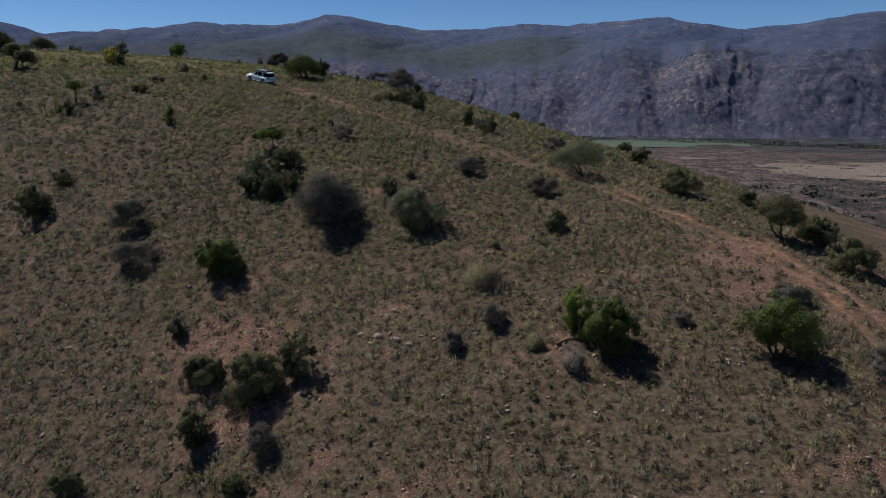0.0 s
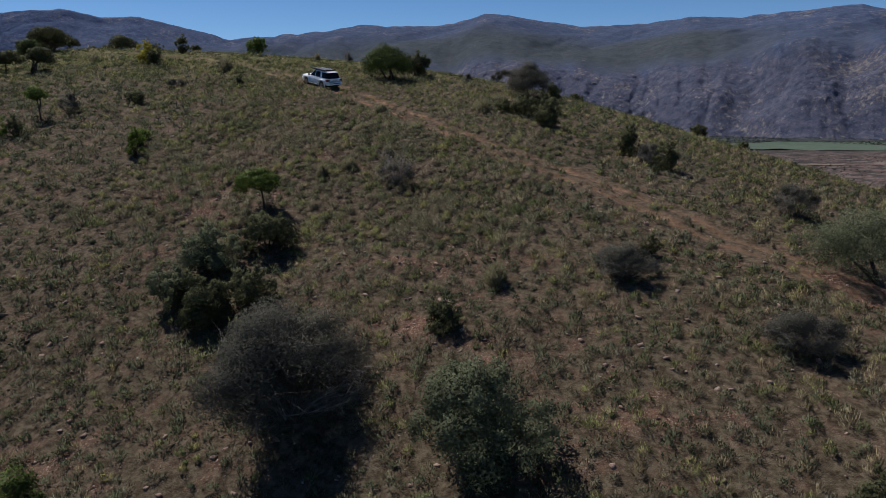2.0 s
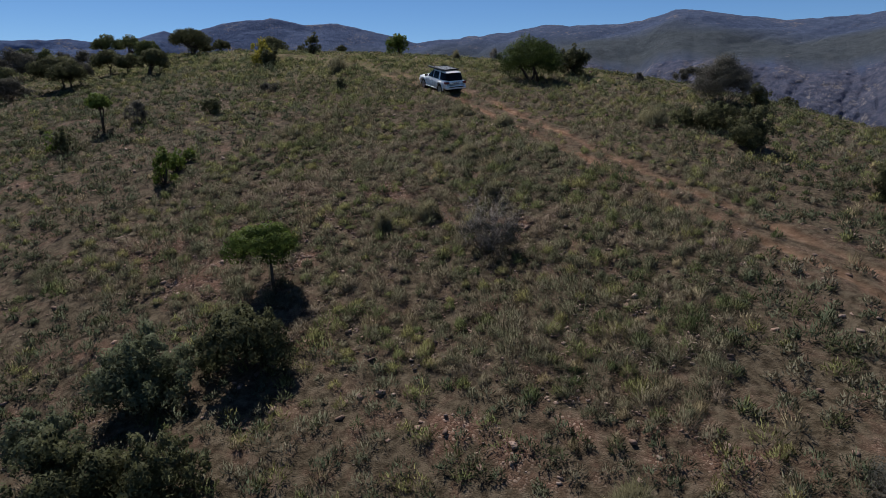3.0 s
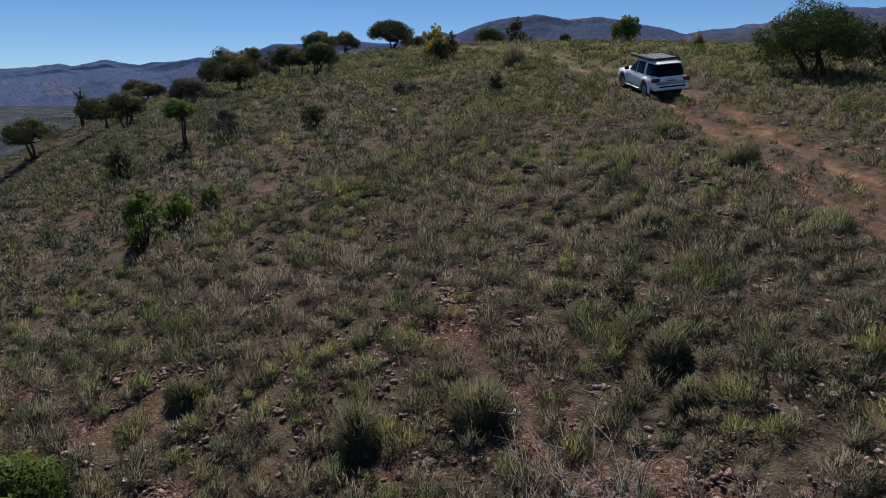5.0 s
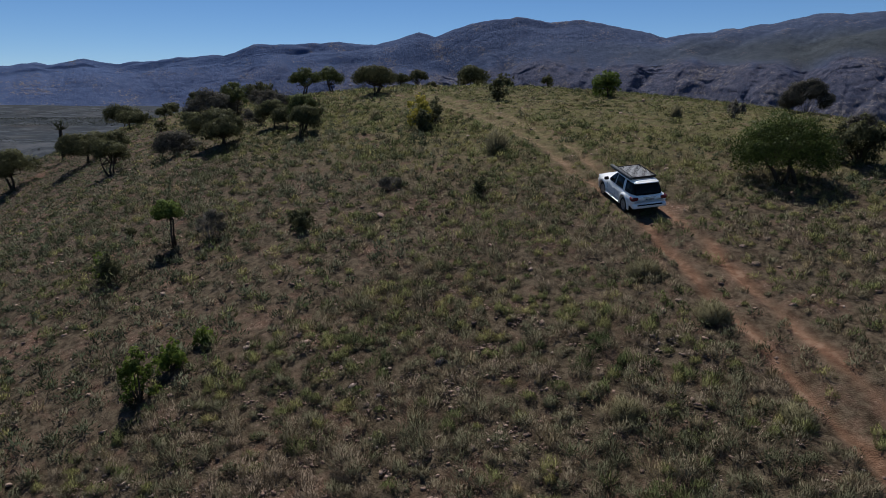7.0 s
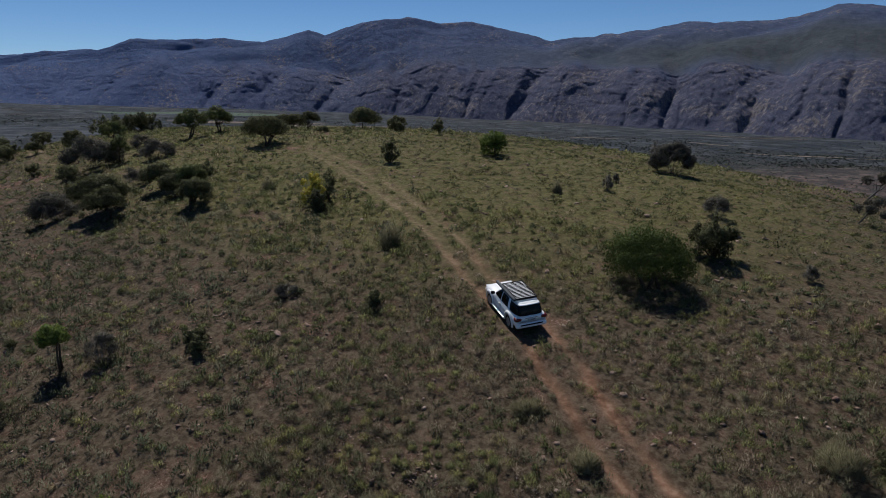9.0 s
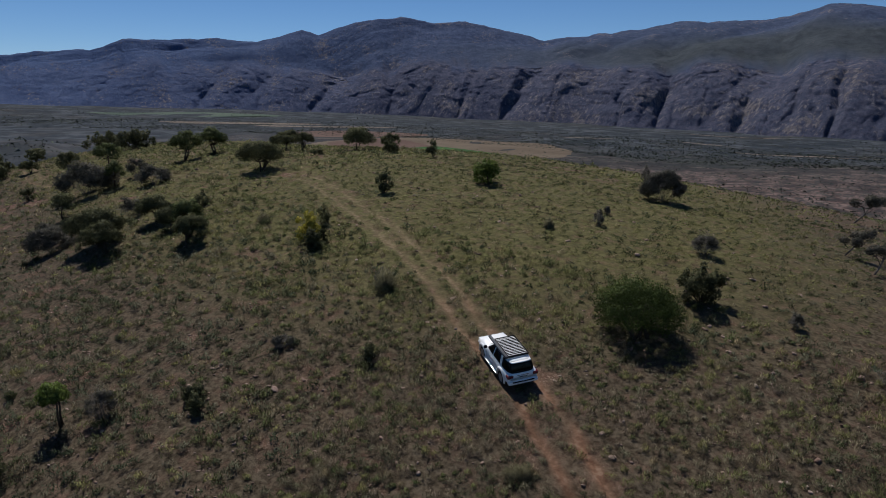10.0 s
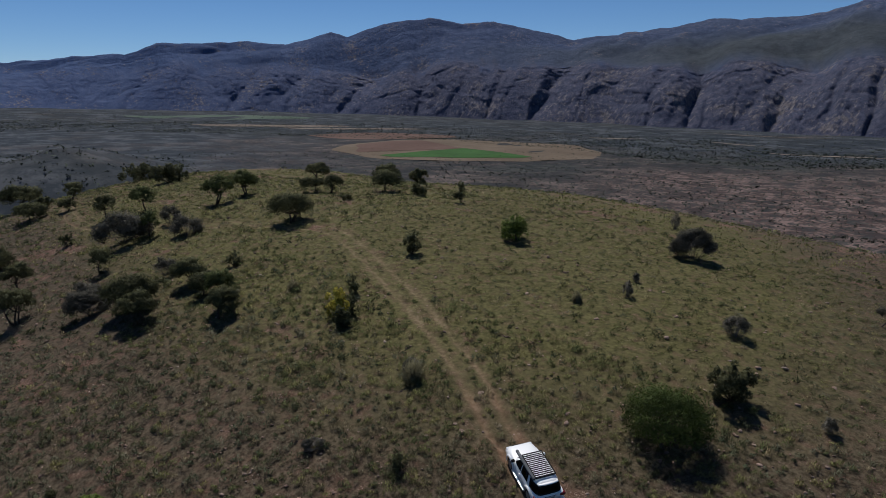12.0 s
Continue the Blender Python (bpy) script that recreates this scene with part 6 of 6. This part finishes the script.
def dwarf_places(seed, area, step):
    rng = np.random.RandomState(seed)
    x, y = scatter(rng, int((area[1] - area[0]) * (area[3] - area[2]) / step ** 2), *area)
    keep = (rng.random(len(x)) < 0.45 + 0.6 * waves(x, y, 11, seed, 2)) & (off_track(x, y) > 1.8)
    return x[keep], y[keep]


tufts("dwarf_shrubs", 36, dwarf_places(36, UPPER, 1.15), 80, 0.42, 0.36, 0.016, scrub_dark, "low dark green dwarf shrubs over the slope", 0.3, 0.30)
tufts("lower_dwarf_shrubs", 32, dwarf_places(31, LOWER, 1.5), 56, 0.46, 0.40, 0.023, scrub_dark, "low dark green dwarf shrubs on the lower slope", 0.3, 0.30)
tufts("gully_dwarf_shrubs", 27, dwarf_places(27, (-60, -10, 26, 61), 1.15), 36, 0.46, 0.42, 0.027, scrub_dark, "low dark dwarf shrubs on the stony lower slope", 0.3, 0.30)
tufts("slope_dwarf_shrubs", 19, dwarf_places(19, (-64, -26, 62, 104), 1.15), 60, 0.46, 0.40, 0.021, scrub_dark, "low dark dwarf shrubs on the grassy slope", 0.3, 0.30)
tufts("hilltop_dwarf_shrubs", 30, dwarf_places(30, BACK, 1.25), 44, 0.36, 0.33, 0.028, scrub_dark, "low dark green dwarf shrubs on the hilltop", 0.3, 0.30)
tufts("far_dwarf_shrubs", 29, dwarf_places(28, LEFT, 2.4), 60, 0.60, 0.52, 0.040, scrub_dark, "low dark green dwarf shrubs on the far slope", 0.3, 0.30)


def stones_over(name, seed, count, area, keep, low, high, label):
    rng = np.random.RandomState(seed)
    x, y = scatter(rng, count, *area)
    ok = rng.random(count) < keep(x, y)
    x, y = x[ok], y[ok]
    n = len(x)
    s = low * (high / low) ** (rng.random(n) ** 1.7)
    z = ground_height(x, y) + 0.1 * s
    unit = np.array([(-1, -1, -1), (1, -1, -1), (1, 1, -1), (-1, 1, -1), (-1, -1, 1), (1, -1, 1), (1, 1, 1), (-1, 1, 1)], float)
    tri = np.array([(0, 2, 1), (0, 3, 2), (4, 5, 6), (4, 6, 7), (0, 1, 5), (0, 5, 4), (1, 2, 6), (1, 6, 5), (2, 3, 7), (2, 7, 6), (3, 0, 4), (3, 4, 7)])
    v = unit[None] * rng.uniform(0.5, 1.0, (n, 8, 3)) * s[:, None, None] * np.stack([np.ones(n), rng.uniform(0.5, 0.9, n), rng.uniform(0.18, 0.5, n)], -1)[:, None, :]
    a, b = rng.uniform(0, 2 * np.pi, n), rng.normal(size=n) * 0.35
    c, q = np.cos(b)[:, None], np.sin(b)[:, None]
    v = np.stack([v[..., 0] * c - v[..., 2] * q, v[..., 1], v[..., 0] * q + v[..., 2] * c], -1)
    c, q = np.cos(a)[:, None], np.sin(a)[:, None]
    v = np.stack([v[..., 0] * c - v[..., 1] * q + x[:, None], v[..., 0] * q + v[..., 1] * c + y[:, None], v[..., 2] + z[:, None]], -1).reshape(-1, 3)
    f = (tri[None] + 8 * np.arange(n)[:, None, None]).reshape(-1, 3)
    return tagged(new(name, mesh_of(name, v, f, stone)), label, "stones", kind="stuff")


def stony(x, y):
    heaps = np.clip(0.45 + 0.9 * waves(x, y, 2.6, 24, 2), 0.06, 1)
    return np.clip((0.34 + 0.9 * bareness(x, y)) * heaps, 0, 1) * (0.35 + 0.65 * open_ground(x, y))


stones_over("loose_stones", 51, 60000, NEAR, stony, 0.04, 0.16, "pale and reddish loose stones on the slope")
stones_over("gravel", 54, 75000, CLOSE, stony, 0.022, 0.085, "small angular gravel and pebbles on red soil")
stones_over("far_loose_stones", 52, 4500, LEFT, stony, 0.08, 0.26, "pale loose stones on the far slope")
stones_over("hilltop_stones", 53, 4000, BACK, stony, 0.07, 0.24, "pale loose stones on the hilltop")


def far_bushes(name, seed, count, places, size, label, tufted=7):
    """Small ragged clumps for bushes far off in the valley."""
    rng = np.random.RandomState(seed)
    x, y = places(rng, count)
    n = len(x)
    z = hill_height(x, y)
    s = size * rng.uniform(0.45, 1.5, n)
    way = rng.normal(size=(n, tufted, 3))
    way /= np.linalg.norm(way, axis=2)[..., None]
    way[..., 2] = np.abs(way[..., 2])
    mid = way * np.array([1, 1, 0.75]) * s[:, None, None] * 0.7
    u, w = rng.normal(size=(n, tufted, 3)), rng.normal(size=(n, tufted, 3))
    h = s[:, None, None] * 0.42
    tri = np.stack([mid - u * h, mid + u * h, mid + w * h], 2) + np.stack([x, y, z], -1)[:, None, None, :]
    v, normals = facing(tri.reshape(-1, 3, 3), (way + np.array([0, 0, 0.3])).reshape(-1, 3))
    return tagged(new(name, mesh_of(name, v, np.arange(len(v)).reshape(-1, 3), scrub_far, normals=normals)), label, "bushes", kind="stuff")


def over_slopes(rng, n):
    a, d = np.radians(rng.uniform(-85, 38, n)), 270 * (1750 / 270) ** rng.random(n) ** 0.8
    return EYE_X + d * np.sin(a), EYE_Y + d * np.cos(a)


def along_river(rng, n):
    a = rng.uniform(-80, 36, n)
    d = np.interp(a, *WOOD_EDGE) - 60 + np.abs(rng.normal(size=n)) * np.interp(a, (-60, -20, 8, 20), (600, 620, 450, 160))
    a = np.radians(a)
    return EYE_X + d * np.sin(a), EYE_Y + d * np.cos(a)


far_bushes("far_bushes", 61, 34000, over_slopes, 1.9, "dark scattered bushes on the lower slopes", 4)
far_bushes("river_woods", 62, 40000, along_river, 2.6, "dark green belt of riverside trees in the valley", 3)
